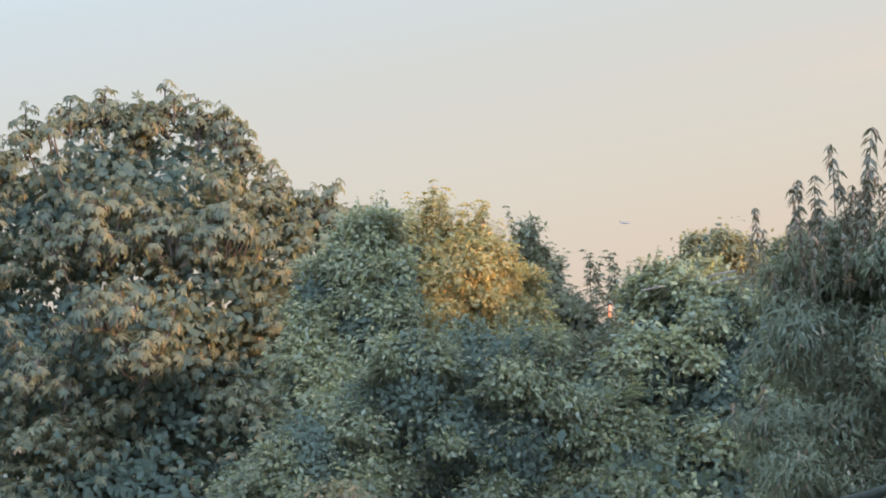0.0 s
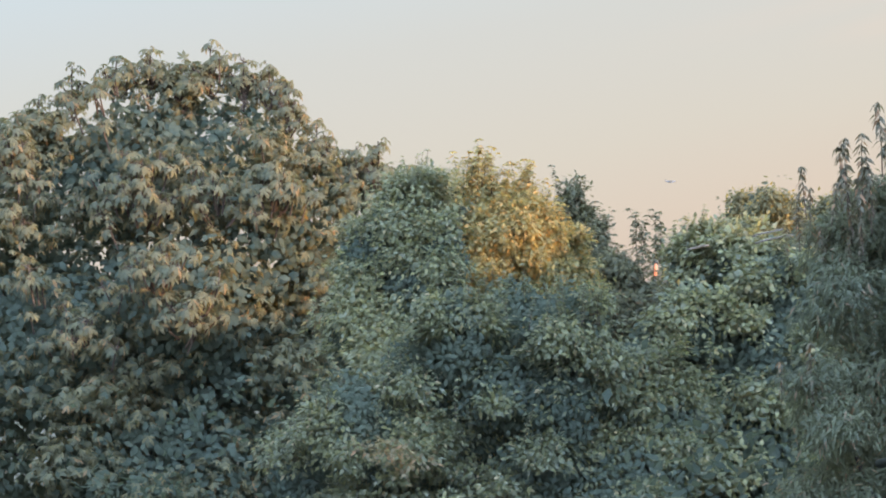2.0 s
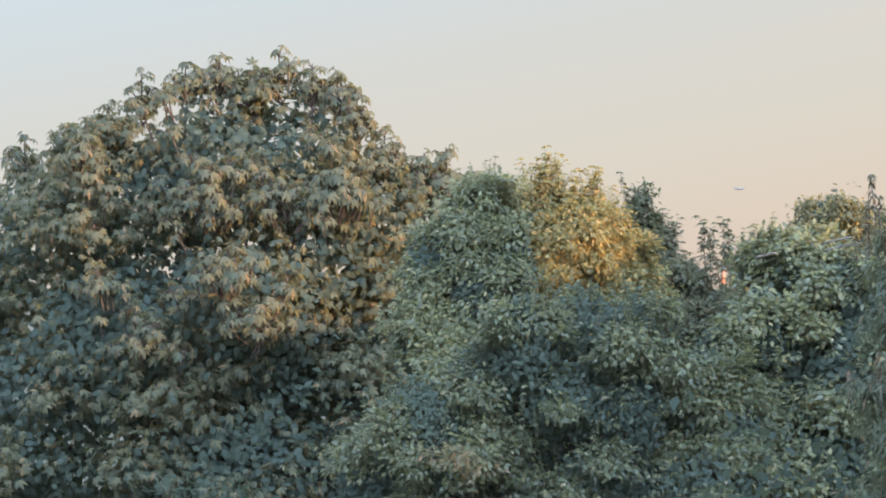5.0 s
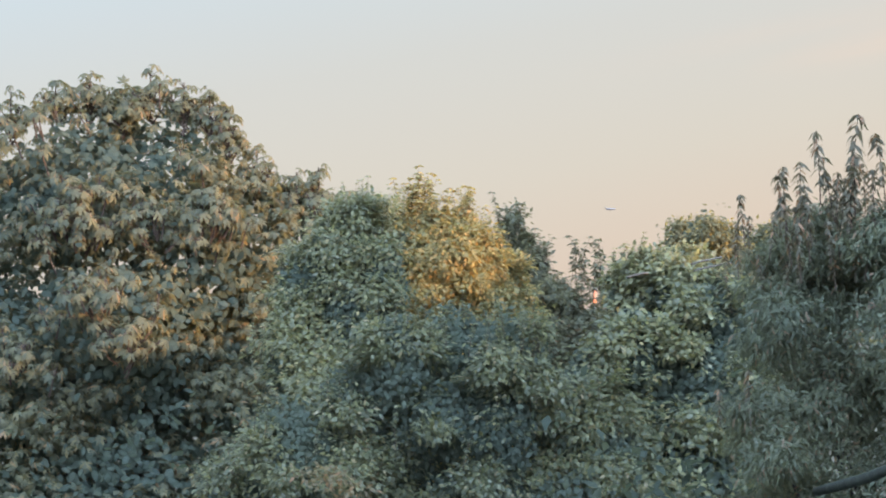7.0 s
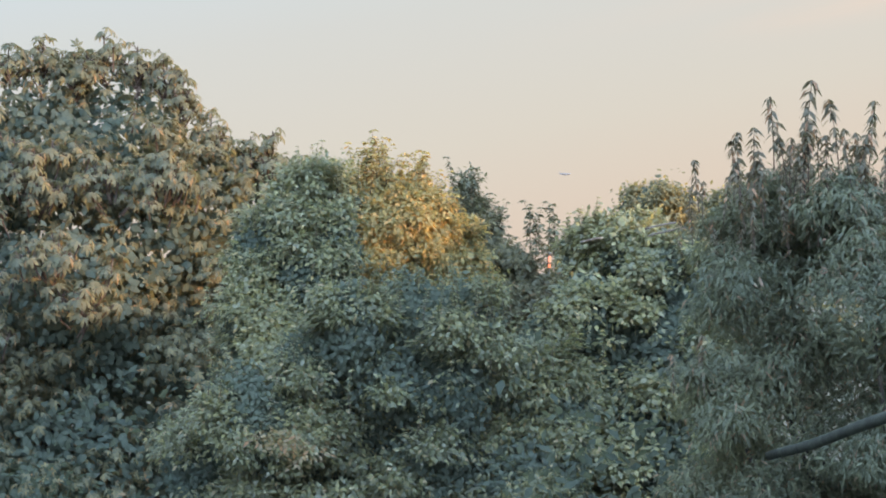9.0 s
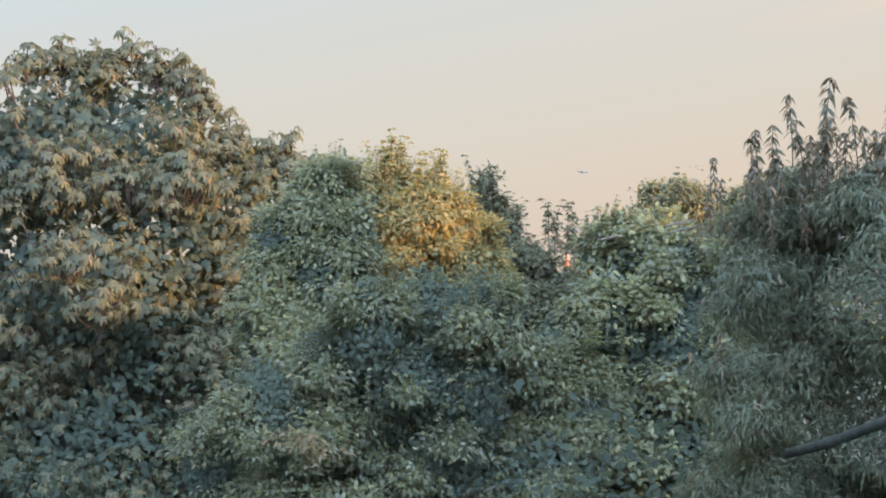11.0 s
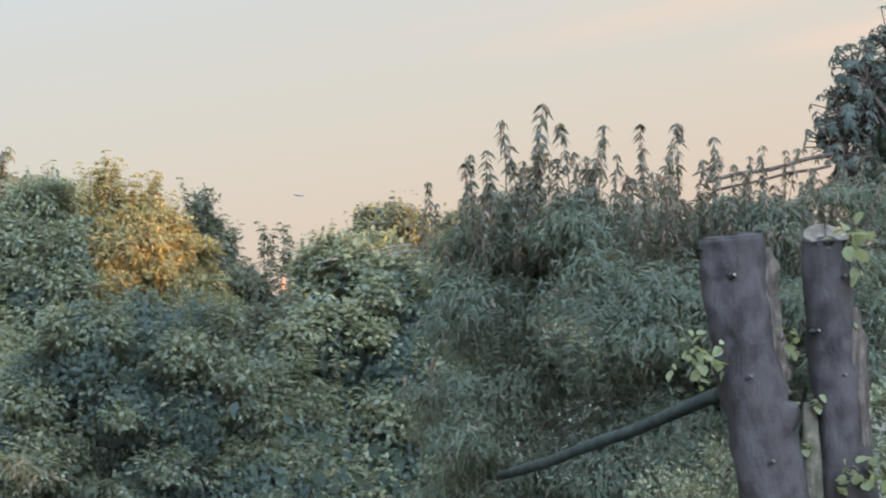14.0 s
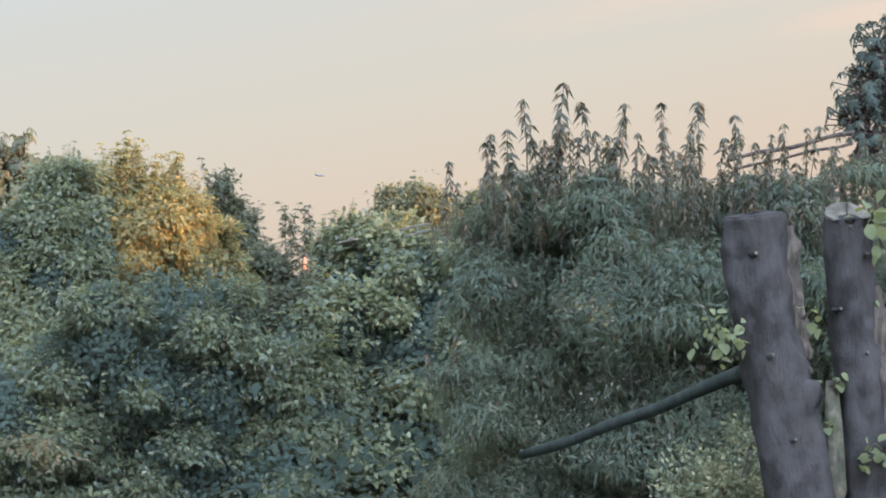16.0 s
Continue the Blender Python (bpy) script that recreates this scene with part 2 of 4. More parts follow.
def blade(stations, bend=0.0):
    """A small leaf along +y, bent lengthwise: stations of (y, half width)."""
    v = [(sx * w, y, -bend * y * y + 0.12 * sx * w) for y, w in stations for sx in (-1, 1)]
    q = [(2 * i, 2 * i + 1, 2 * i + 3, 2 * i + 2) for i in range(len(stations) - 1)]
    return np.array(v, float), np.array(q)


OVATE = blade([(0.0, 0.04), (0.42, 0.28), (1.0, 0.03)], 0.3)
ROUND = blade([(0.0, 0.10), (0.45, 0.34), (1.0, 0.08)], 0.25)
TIP = blade([(0.0, 0.03), (0.45, 0.165), (1.0, 0.02)], 0.5)
LANCE = blade([(0.0, 0.02), (0.45, 0.115), (1.0, 0.01)], 0.6)


def palmate():
    """A horse-chestnut leaf: five drooping leaflets spread from the stalk's end."""
    out = []
    for a, s in zip((-88, -42, 0, 42, 88), (0.65, 0.95, 1.05, 0.95, 0.65)):
        v, q = blade([(0.02, 0.03), (0.60, 0.185), (1.0, 0.02)], 0.50)
        v = v * s
        c, n = math.cos(radians(a)), math.sin(radians(a))
        out.append((np.stack([v[:, 0] * c + v[:, 1] * n, -v[:, 0] * n + v[:, 1] * c, v[:, 2]], 1), q))
    return join(out)


PALMATE = palmate()


def leaves(rng, template, pos, axis, normal, size):
    """Copies of one blade: at pos, pointing along axis, facing normal."""
    v, q = template
    axis = unit(axis)
    side = unit(np.cross(axis, normal))
    up = np.cross(side, axis)
    size = np.asarray(size)[:, None, None]
    allv = pos[:, None, :] + size * (v[None, :, :1] * side[:, None] + v[None, :, 1:2] * axis[:, None] + v[None, :, 2:] * up[:, None])
    allq = q[None] + (np.arange(len(pos)) * len(v))[:, None, None]
    return allv.reshape(-1, 3), allq.reshape(-1, 4)


def tube(points, radii, sides=8, rough=0.0, seed=0):
    """A tapered round limb through points, closed at both ends."""
    pts = [Vector(p) for p in points]
    v, q = [], []
    for i, p in enumerate(pts):
        way = (pts[min(i + 1, len(pts) - 1)] - pts[max(i - 1, 0)]).normalized()
        s = way.cross(Vector((0.13, 0.97, 0.2))).normalized()
        u = s.cross(way)
        for k in range(sides):
            a = 2 * math.pi * k / sides
            r = radii[i]
            if rough:
                d = s * math.cos(a) + u * math.sin(a)
                r *= 1 + rough * noise.noise(Vector((d.x * 1.6 + seed, d.y * 1.6, p.z * 5)))
                r *= 1 + 0.5 * rough * noise.noise(Vector((d.x * 5 + seed, d.y * 5, p.z * 16)))
                r *= 1 + 0.22 * rough * noise.noise(Vector((d.x * 13 + seed, d.y * 13, p.z * 30)))
            v.append(tuple(p + (s * math.cos(a) + u * math.sin(a)) * r))
    n = len(pts)
    for i in range(n - 1):
        for k in range(sides):
            a, b = i * sides + k, i * sides + (k + 1) % sides
            q.append((a, b, b + sides, a + sides))
    for ring, end in ((0, pts[0]), (n - 1, pts[-1])):
        v.append(tuple(end))
        c = len(v) - 1
        for k in range(0, sides, 2):
            a = [ring * sides + (k + j) % sides for j in range(3)]
            q.append((c, a[0], a[1], a[2]) if ring else (c, a[2], a[1], a[0]))
    return np.array(v), np.array(q)


def bent(a, b, sag, n=7, seed=0):
    """Points from a to b along a bowed, uneven line."""
    a, b = Vector(a), Vector(b)
    out = []
    for i in range(n):
        t = i / (n - 1)
        w = math.sin(math.pi * t)
        wob = noise.noise_vector(Vector((seed * 3.1, t * 2.5, 0.7))) * (b - a).length * 0.05 * w
        out.append(a.lerp(b, t) + Vector((0, 0, sag * w)) + wob)
    return out


# ---- trees ----
def clumps(rng, lobes, each=14, part_of=0.36):
    """Breaks every rounded lobe of a crown into smaller clumps set over its surface, with hollows between."""
    out = []
    for l in lobes:
        d = unit(rng.normal(size=(each * 2, 3)))
        d = d[d[:, 2] > -0.8][:each]
        for w in d:
            k = part_of * (0.7 + 0.7 * rng.random())
            f = 1.0 - 0.75 * k + 0.07 * rng.normal()
            out.append((l[0] + w[0] * l[3] * f, l[1] + w[1] * l[3] * f, l[2] + w[2] * l[4] * f, l[3] * k, l[4] * k * 0.8))
    return out


def branchlets(rng, lobes, count, per_branch):
    """Places along leafy side branches that reach out of the lobes, rise a little and hang at the tip."""
    l = np.array(lobes, float)
    n = max(1, count // per_branch)
    share = l[:, 3] * l[:, 4]
    pick = rng.choice(len(l), size=n, p=share / share.sum())
    d = unit(rng.normal(size=(n, 3)) + np.array([0, -0.25, 0.25]))
    r = l[pick][:, [3, 3, 4]]
    a = l[pick, :3] + d * r * 0.45
    reach = 0.62 + 0.46 * rng.random((n, 1)) ** 1.3
    b = l[pick, :3] + d * r * reach * 1.08
    side = unit(rng.normal(size=(n, 3)) * np.array([1, 1, 0.4])) * r * 0.35
    t = np.linspace(0.15, 1.0, per_branch)[None, :, None]
    pos = a[:, None] * (1 - t) + b[:, None] * t + side[:, None] * t * t
    pos[:, :, 2] += (0.10 * np.sin(t * 2.6) - 0.10 * t * t)[:, :, 0] * r[:, 2:3]
    pos += rng.normal(size=pos.shape) * (0.075 * (1.25 - t)) * r[:, None]
    out = np.repeat(unit(d * 0.7 + side / np.maximum(r, 1e-6)), per_branch, 0)
    return pos.reshape(-1, 3), unit(out + np.array([0, 0, 0.3]))


def crown_spots(rng, lobes, count, inner=0.45, low=-0.75, each=14, part_of=0.36, per_branch=14, fill=0.2):
    """Places in the shell of a crown made of rounded lobes, each with the way outwards."""
    core = int(count * fill)
    if each:
        a, b = crown_spots(rng, lobes, core, 0.2, low, 0)
        some = int(count * 0.16)
        c, d = crown_spots(rng, clumps(rng, lobes, each, part_of), some, inner, -0.5, 0)
        e, f = branchlets(rng, lobes, count - core - some, per_branch)
        return np.concatenate([a, c, e]), np.concatenate([b, d, f])
    lobes = np.array(lobes, float)
    c, r = lobes[:, :3], lobes[:, [3, 3, 4]].copy()
    share = (r[:, 0] * r[:, 2])
    pick = rng.choice(len(lobes), size=count * 4, p=share / share.sum())
    d = unit(rng.normal(size=(count * 4, 3)))
    keep = d[:, 2] > low
    pick, d = pick[keep], d[keep]
    k = inner + (1 - inner) * rng.random(len(d)) ** 0.55
    k *= 1 + 0.10 * rng.normal(size=len(d))
    pos = c[pick] + d * r[pick] * k[:, None]
    near = np.full(len(pos), 9.0)
    for i in range(len(lobes)):
        m = pick != i
        e = np.linalg.norm((pos - c[i]) / r[i], axis=1)
        near[m] = np.minimum(near[m], e[m])
    ok = (near > 0.62) | (rng.random(len(pos)) < 0.12)
    pos, d = pos[ok][:count], d[ok][:count]
    return pos, unit(d + np.array([0, 0, 0.25]))


def foliage(rng, template, lobes, sprays, per, spread, size, droop=0.3, up=0.5, wild=0.6, inner=0.45, flat=0.55, low=-0.75, each=14, per_branch=24, fill=0.14):
    """Leaves in sprays over the lobes of a crown: vertices and faces."""
    pos, out = crown_spots(rng, lobes, sprays, inner, low, each, per_branch=per_branch, fill=fill)
    n = len(pos)
    off = rng.normal(size=(n, per, 3)) * spread * np.array([1, 1, flat])
    p = (pos[:, None] + off).reshape(-1, 3)
    o = np.repeat(out, per, 0)
    way = unit(off).reshape(-1, 3) * 0.6 + 0.5 * o + wild * rng.normal(size=p.shape) * 0.6
    way[:, 2] -= droop
    nor = o * 0.5 + np.array([0, 0, up]) + wild * rng.normal(size=p.shape)
    s = size * (0.65 + 0.6 * rng.random(len(p)))
    return leaves(rng, template, p, way, nor, s)


def bough_clumps(rng, lobes, each=7, wide=0.42, hollow=0.42):
    """Leafy boughs set over the lobes of a crown, well apart, with hollows between: centre, radius, height, way outwards."""
    out = []
    for l in lobes:
        dirs = []
        for k in range(each):
            best, far = None, -9.0
            for c in range(8):
                d = unit(rng.normal(size=3) + np.array([0, -0.45, 0.15]))
                if d[2] < -0.75:
                    continue
                gap = min([1.0 - float(np.dot(d, e)) for e in dirs] or [2.0])
                if gap > far:
                    best, far = d, gap
            if best is not None:
                dirs.append(best)
        for d in dirs:
            at = Vector(np.array(l[:3]) + d * l[3]) / hollow
            if noise.noise(Vector((at.x + 7.3, 0.35 * at.y, 1.25 * at.z))) < -0.10:
                continue
            k = wide * (0.72 + 0.6 * rng.random())
            f = 1.04 - 0.7 * k - 0.16 * rng.random()
            out.append((*(np.array(l[:3]) + d * f * np.array([l[3], l[3], l[4]])), l[3] * k, l[4] * k * 0.72, *d))
    return out


def clothed(rng, lobes, sprays, each=7, wide=0.42, hollow=0.42):
    """Places for sprays of leaves over the upper and outer faces of the boughs, each with the way it faces."""
    b = np.array(bough_clumps(rng, lobes, each, wide, hollow))
    share = b[:, 3] * b[:, 4]
    pick = rng.choice(len(b), size=sprays, p=share / share.sum())
    d = unit(rng.normal(size=(sprays, 3)) + 0.55 * b[pick, 5:8] + np.array([0, -0.15, 0.35]))
    k = 1.0 - 0.40 * rng.random((sprays, 1)) ** 2 + 0.16 * rng.normal(size=(sprays, 1))
    pos = b[pick, :3] + d * k * b[pick][:, [3, 3, 4]]
    # the boughs' ends hang
    pos[:, 2] -= 0.25 * b[pick, 3] * np.maximum(0, (d[:, :2] ** 2).sum(1) - 0.4)
    return pos, d


def bough_leaves(rng, template, lobes, sprays, per, spread, size, droop=0.3, wild=0.3, each=7, wide=0.42):
    """Leaves in sprays over the boughs of a crown: vertices and faces."""
    pos, out = clothed(rng, lobes, sprays, each, wide)
    off = rng.normal(size=(len(pos), per, 3)) * spread * np.array([1, 1, 0.5])
    p = (pos[:, None] + off).reshape(-1, 3)
    o = np.repeat(out, per, 0)
    way = unit(off).reshape(-1, 3) * 0.6 + 0.5 * o + 0.4 * rng.normal(size=p.shape)
    way[:, 2] -= droop
    nor = 0.7 * o + np.array([0, -0.15, 0.55]) + wild * rng.normal(size=p.shape)
    outer = leaves(rng, template, p, way, nor, size * (0.65 + 0.6 * rng.random(len(p))))
    # the older, larger leaves just beneath
    p = np.repeat(pos - out * 0.5 * size, 3, 0) + rng.normal(size=(3 * len(pos), 3)) * 0.7 * size
    way = rng.normal(size=p.shape) - np.array([0, 0, 0.8])
    nor = np.repeat(out, 3, 0) + np.array([0, -0.5, 0.2]) + 0.15 * rng.normal(size=p.shape)
    return join([outer, leaves(rng, template, p, way, nor, size * (1.0 + 0.5 * rng.random(len(p))))])


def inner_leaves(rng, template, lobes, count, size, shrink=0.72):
    """The large filler leaves deeper in a crown, turned to the open side, which close it against the sky."""
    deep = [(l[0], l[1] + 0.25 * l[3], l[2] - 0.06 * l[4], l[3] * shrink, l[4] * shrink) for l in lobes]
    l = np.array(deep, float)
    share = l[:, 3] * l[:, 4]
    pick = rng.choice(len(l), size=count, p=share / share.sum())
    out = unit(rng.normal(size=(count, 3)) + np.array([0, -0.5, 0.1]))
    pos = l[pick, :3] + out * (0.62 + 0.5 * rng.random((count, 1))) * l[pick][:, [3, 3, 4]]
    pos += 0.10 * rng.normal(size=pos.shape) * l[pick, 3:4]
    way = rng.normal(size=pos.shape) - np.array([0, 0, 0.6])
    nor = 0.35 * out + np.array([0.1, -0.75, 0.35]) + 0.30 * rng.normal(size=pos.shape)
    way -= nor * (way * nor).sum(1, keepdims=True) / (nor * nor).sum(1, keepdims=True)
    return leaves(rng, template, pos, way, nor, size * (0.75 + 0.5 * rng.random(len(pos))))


def shoot_mesh(rng, template, length, size, count, droop, bend=0.25, whorls=0):
    """One upright shoot with its leaves, from its foot at the origin."""
    lean = rng.normal(size=2) * bend
    pts = [(lean[0] * t * t * length, lean[1] * t * t * length, t * length) for t in (0, 0.35, 0.7, 1.0)]
    stem = tube(pts, [0.0042 * (1 - 0.7 * t) * (length / 0.5) ** 0.5 for t in (0, 0.35, 0.7, 1.0)], 4)
    t = np.sort(rng.random(count)) ** 0.8
    t[-max(3, count // 6):] = 1.0
    if whorls:
        t = 1.0 - rng.integers(0, whorls, count) * 0.8 / whorls + 0.05 * rng.normal(size=count)
        t = np.clip(t, 0.05, 1.0)
    a = np.arange(count) * 2.4 + rng.random() * 6
    pos = np.stack([lean[0] * t * t * length, lean[1] * t * t * length, t * length], 1)
    way = np.stack([np.cos(a), np.sin(a), 0.25 - droop * (0.6 + 0.8 * rng.random(count))], 1)
    nor = np.stack([0.3 * np.cos(a), 0.3 * np.sin(a), np.ones(count)], 1) + 0.3 * rng.normal(size=(count, 3))
    lv = leaves(rng, template, pos, way, nor, size * (0.6 + 0.5 * rng.random(count)))
    v, q = join([stem, lv])
    return mesh_of("shoot", v, q), len(stem[1])


def two_mats(me, first, stem_faces, leaf_mat):
    me.materials.append(first)
    me.materials.append(leaf_mat)
    idx = np.ones(len(me.polygons), np.int32)
    idx[:stem_faces] = 0
    me.polygons.foreach_set("material_index", idx)
    return me


def skeleton_limbs(tree, foot, lobes, fork, radius, mat, rng):
    """A trunk from the ground to the fork, and a limb into each lobe; all in the tree's own space."""
    pts = bent((0, 0, -0.15), fork, 0.0, 9, rng.integers(99))
    rad = [radius * (1.35 if i == 0 else 1 - 0.45 * i / 8) for i in range(9)]
    part("trunk", mesh_of("trunk", *tube(pts, rad, 12, 0.25), smooth=True), mat, tree)
    for i, l in enumerate(lobes):
        tip = Vector(l[:3])
        tube_pts = bent(fork, tip, -0.1 * (tip - Vector(fork)).length, 7, i)
        r = radius * 0.42
        part("limb", mesh_of("limb", *tube(tube_pts, [r * (1 - 0.85 * k / 6) for k in range(7)], 7, 0.2), smooth=True), mat, tree)


def boughs(rng, lobes, each=5):
    """Splits each lobe of a crown into uneven boughs."""
    out = []
    for l in lobes:
        for k in range(each):
            d = unit(rng.normal(size=3)) * 0.40 * rng.random() ** 0.4
            f = 0.62 + 0.36 * rng.random()
            out.append((l[0] + d[0] * l[3], l[1] + d[1] * l[3], l[2] + d[2] * l[4], l[3] * f, l[4] * f * (0.85 + 0.35 * rng.random())))
    return out


def skyline(lobes, p):
    """The height of the crown's top over a place p, seen across the garden."""
    best = -99.0
    for l in lobes:
        k = 1 - ((p[0] - l[0]) / l[3]) ** 2
        if k > 0:
            best = max(best, l[2] + l[4] * math.sqrt(k))
    return best


def local(lobes, foot):
    return [(l[0] - foot[0], l[1] - foot[1], l[2] - foot[2], *l[3:]) for l in lobes]


# the ground: one sheet to the skyline
gv = [(-4500, -4500, 0), (4500, -4500, 0), (4500, 4500, 0), (-4500, 4500, 0)]
ground = part("ground", mesh_of("ground", gv, [(0, 1, 2, 3)]), GRASS)
tagged(ground, "rough green grass ground under the garden trees", "ground", kind="structure")


# the horse chestnut
def horse_chestnut(foot, lobes, tufts, seed, label, leaf, size=0.108, sprays=6400, parts_kept=180, fork=None):
    rng = np.random.default_rng(seed)
    tree = thing("horse_chestnut_tree", foot, label, "tree")
    lobes = [(*l[:3], l[3] * 0.94, l[4] * 0.93) for l in local(lobes, foot)]
    mid = np.mean([l[:3] for l in lobes], axis=0)
    skeleton_limbs(tree, foot, lobes, fork or (mid[0] * 0.5, mid[1] * 0.5 + 1.2, mid[2] * 0.55), 0.22, BARK, rng)
    kinds = []
    for k in range(7):
        n = int(rng.integers(6, 9))
        a = np.arange(n) * 2.4 + rng.random() * 6
        ring = 0.04 + 0.10 * rng.random(n)
        pos = np.stack([np.cos(a) * ring, np.sin(a) * ring, 0.10 + 0.05 * rng.normal(size=n) - 0.25 * ring], 1)
        way = np.stack([np.cos(a), np.sin(a), -0.3 - 0.5 * rng.random(n)], 1)
        nor = np.stack([0.35 * np.cos(a), 0.35 * np.sin(a), np.ones(n)], 1) + 0.15 * rng.normal(size=(n, 3))
        stem = tube([(0, 0, -0.25), (0.01, 0, -0.05), (0, 0, 0.1)], [0.012, 0.010, 0.007], 5)
        stalks = [tube([(0, 0, 0.04), tuple(p)], [0.004, 0.003], 4) for p in pos]
        wood = join([stem] + stalks)
        v, q = join([wood, leaves(rng, PALMATE, pos, way, nor, size * (0.75 + 0.45 * rng.random(n)))])
        kinds.append(two_mats(mesh_of("leaf_cluster", v, q), TWIG, len(wood[1]), leaf))
    pos, out = clothed(rng, lobes, int(sprays * 0.8), 10, 0.40, 0.8)
    more, way = crown_spots(rng, lobes, sprays // 5, 0.5, per_branch=12, fill=0.56)
    pos, out = np.concatenate([pos, more]), np.concatenate([out, way])
    keep = np.array([p[2] < skyline(lobes, p) + 0.11 for p in pos])
    pos, out = pos[keep], out[keep]
    # the clusters on the garden side that stand out furthest are single parts, the rest one crown
    order = np.argsort(pos[:, 1] - 0.4 * pos[:, 2])
    spots = [(Vector(p), Vector(o)) for p, o in zip(pos[order], out[order])]
    single = []
    for t in tufts:
        tip = Vector(t) - Vector(foot) - Vector((0, 0, 0.3 * size))
        single.append((tip, Vector((0, 0, 1))))
        for k in range(10):
            a = k * 1.05 + rng.random()
            w = Vector((math.cos(a), math.sin(a), 0))
            single.append((tip + size * (w * (0.7 + 1.1 * rng.random()) - Vector((0, 0, 1.2 + 2.6 * rng.random()))), w))
    single += spots[:parts_kept]
    for i, (p, o) in enumerate(single):
        ob = part("leaf_cluster", kinds[i % 7], None, tree)
        ob.location = p
        tilt = (o * 0.55 + Vector((0, 0, 0.75))).normalized()
        ob.rotation_mode = "QUATERNION"
        ob.rotation_quaternion = tilt.to_track_quat("Z", "Y") @ Euler((0, 0, i * 2.4)).to_quaternion()
        ob.scale = [0.85 + 0.35 * rng.random()] * 3
    rest = np.array([p for p, o in spots[parts_kept:]])
    face = np.repeat(np.array([o for p, o in spots[parts_kept:]]), 5, 0)
    n = 5
    off = rng.normal(size=(len(rest), n, 3)) * np.array([1.0, 1.0, 0.5]) * size
    p = (rest[:, None] + off).reshape(-1, 3)
    way = unit(off).reshape(-1, 3) + 0.4 * rng.normal(size=p.shape)
    way[:, 2] -= 0.5
    nor = np.array([0, -0.1, 0.65]) + 0.65 * face + 0.22 * rng.normal(size=p.shape)
    shell = leaves(rng, PALMATE, p, way, nor, size * (0.75 + 0.5 * rng.random(len(p))))
    tagged(part("crown", mesh_of("crown", *shell), leaf, tree), kind="stuff")
    high = max(l[2] + l[4] for l in lobes) - 0.36 * (max(l[2] + l[4] for l in lobes) - min(l[2] for l in lobes))
    # filler under the outer leaves, with the hollows' shade in its colour
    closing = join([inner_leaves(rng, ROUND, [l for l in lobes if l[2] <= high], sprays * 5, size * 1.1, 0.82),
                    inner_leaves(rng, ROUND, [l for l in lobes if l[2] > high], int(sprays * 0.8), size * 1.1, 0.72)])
    tagged(part("inner_leaves", mesh_of("inner_leaves", *closing), HOLLOW_SHADE, tree, "filler leaves deep in the crown, mostly in shade-dark colour"), kind="stuff")
    return tree


horse_chestnut((-5.1, 31.0, 0.0), [
    (-3.79, 30.50, 6.78, 1.339, 1.339),
    (-4.78, 30.00, 6.57, 1.339, 1.450),
    (-6.01, 30.50, 6.03, 1.488, 1.488),
    (-7.37, 31.00, 5.48, 1.488, 1.413),
    (-9.00, 31.50, 4.86, 1.488, 1.488),
    (-3.16, 29.60, 5.58, 1.116, 1.264),
    (-4.15, 29.20, 4.85, 1.339, 1.116),
    (-5.73, 29.80, 4.26, 1.636, 1.413),
    (-3.11, 30.50, 4.23, 1.116, 1.116),
    (-7.32, 30.10, 3.20, 1.711, 1.488),
    (-4.63, 29.90, 2.76, 1.636, 1.488),
    (-2.85, 30.80, 2.69, 1.413, 1.488),
    (-1.92, 31.00, 6.13, 0.632, 0.595), (-2.59, 30.30, 5.96, 0.855, 0.930), (-2.40, 30.60, 4.98, 0.855, 0.967),
    (-6.39, 31.10, 1.35, 2.455, 1.264),
    (-3.81, 31.10, 1.20, 1.785, 1.413), (-8.76, 32.00, 0.53, 2.231, 1.190), (-5.37, 32.00, 0.05, 2.455, 1.190),
    (-4.08, 29.90, 4.12, 1.116, 0.967), (-5.13, 30.00, 3.82, 1.041, 0.893), (-3.08, 30.30, 4.18, 0.818, 0.818),
    (-9.29, 31.60, 1.69, 1.860, 1.934),
], [
    (-5.75, 30.30, 7.79), (-5.14, 30.20, 7.92), (-4.69, 30.20, 8.01), (-3.89, 30.20, 8.04), (-3.44, 30.20, 7.88),
    (-3.09, 30.20, 7.81), (-2.82, 30.00, 7.45), (-6.20, 30.30, 7.35), (-6.80, 30.60, 7.08), (-4.27, 30.20, 7.77),
    (-2.47, 30.30, 7.02), (-1.95, 30.30, 6.70), (-1.66, 30.30, 6.77), (-1.27, 30.40, 6.47), (-7.51, 31.00, 6.99),
    (-2.11, 30.40, 6.57), (-1.58, 30.40, 6.34),
], 11, "large browning horse chestnut with its crown top in evening sun", CHESTNUT)


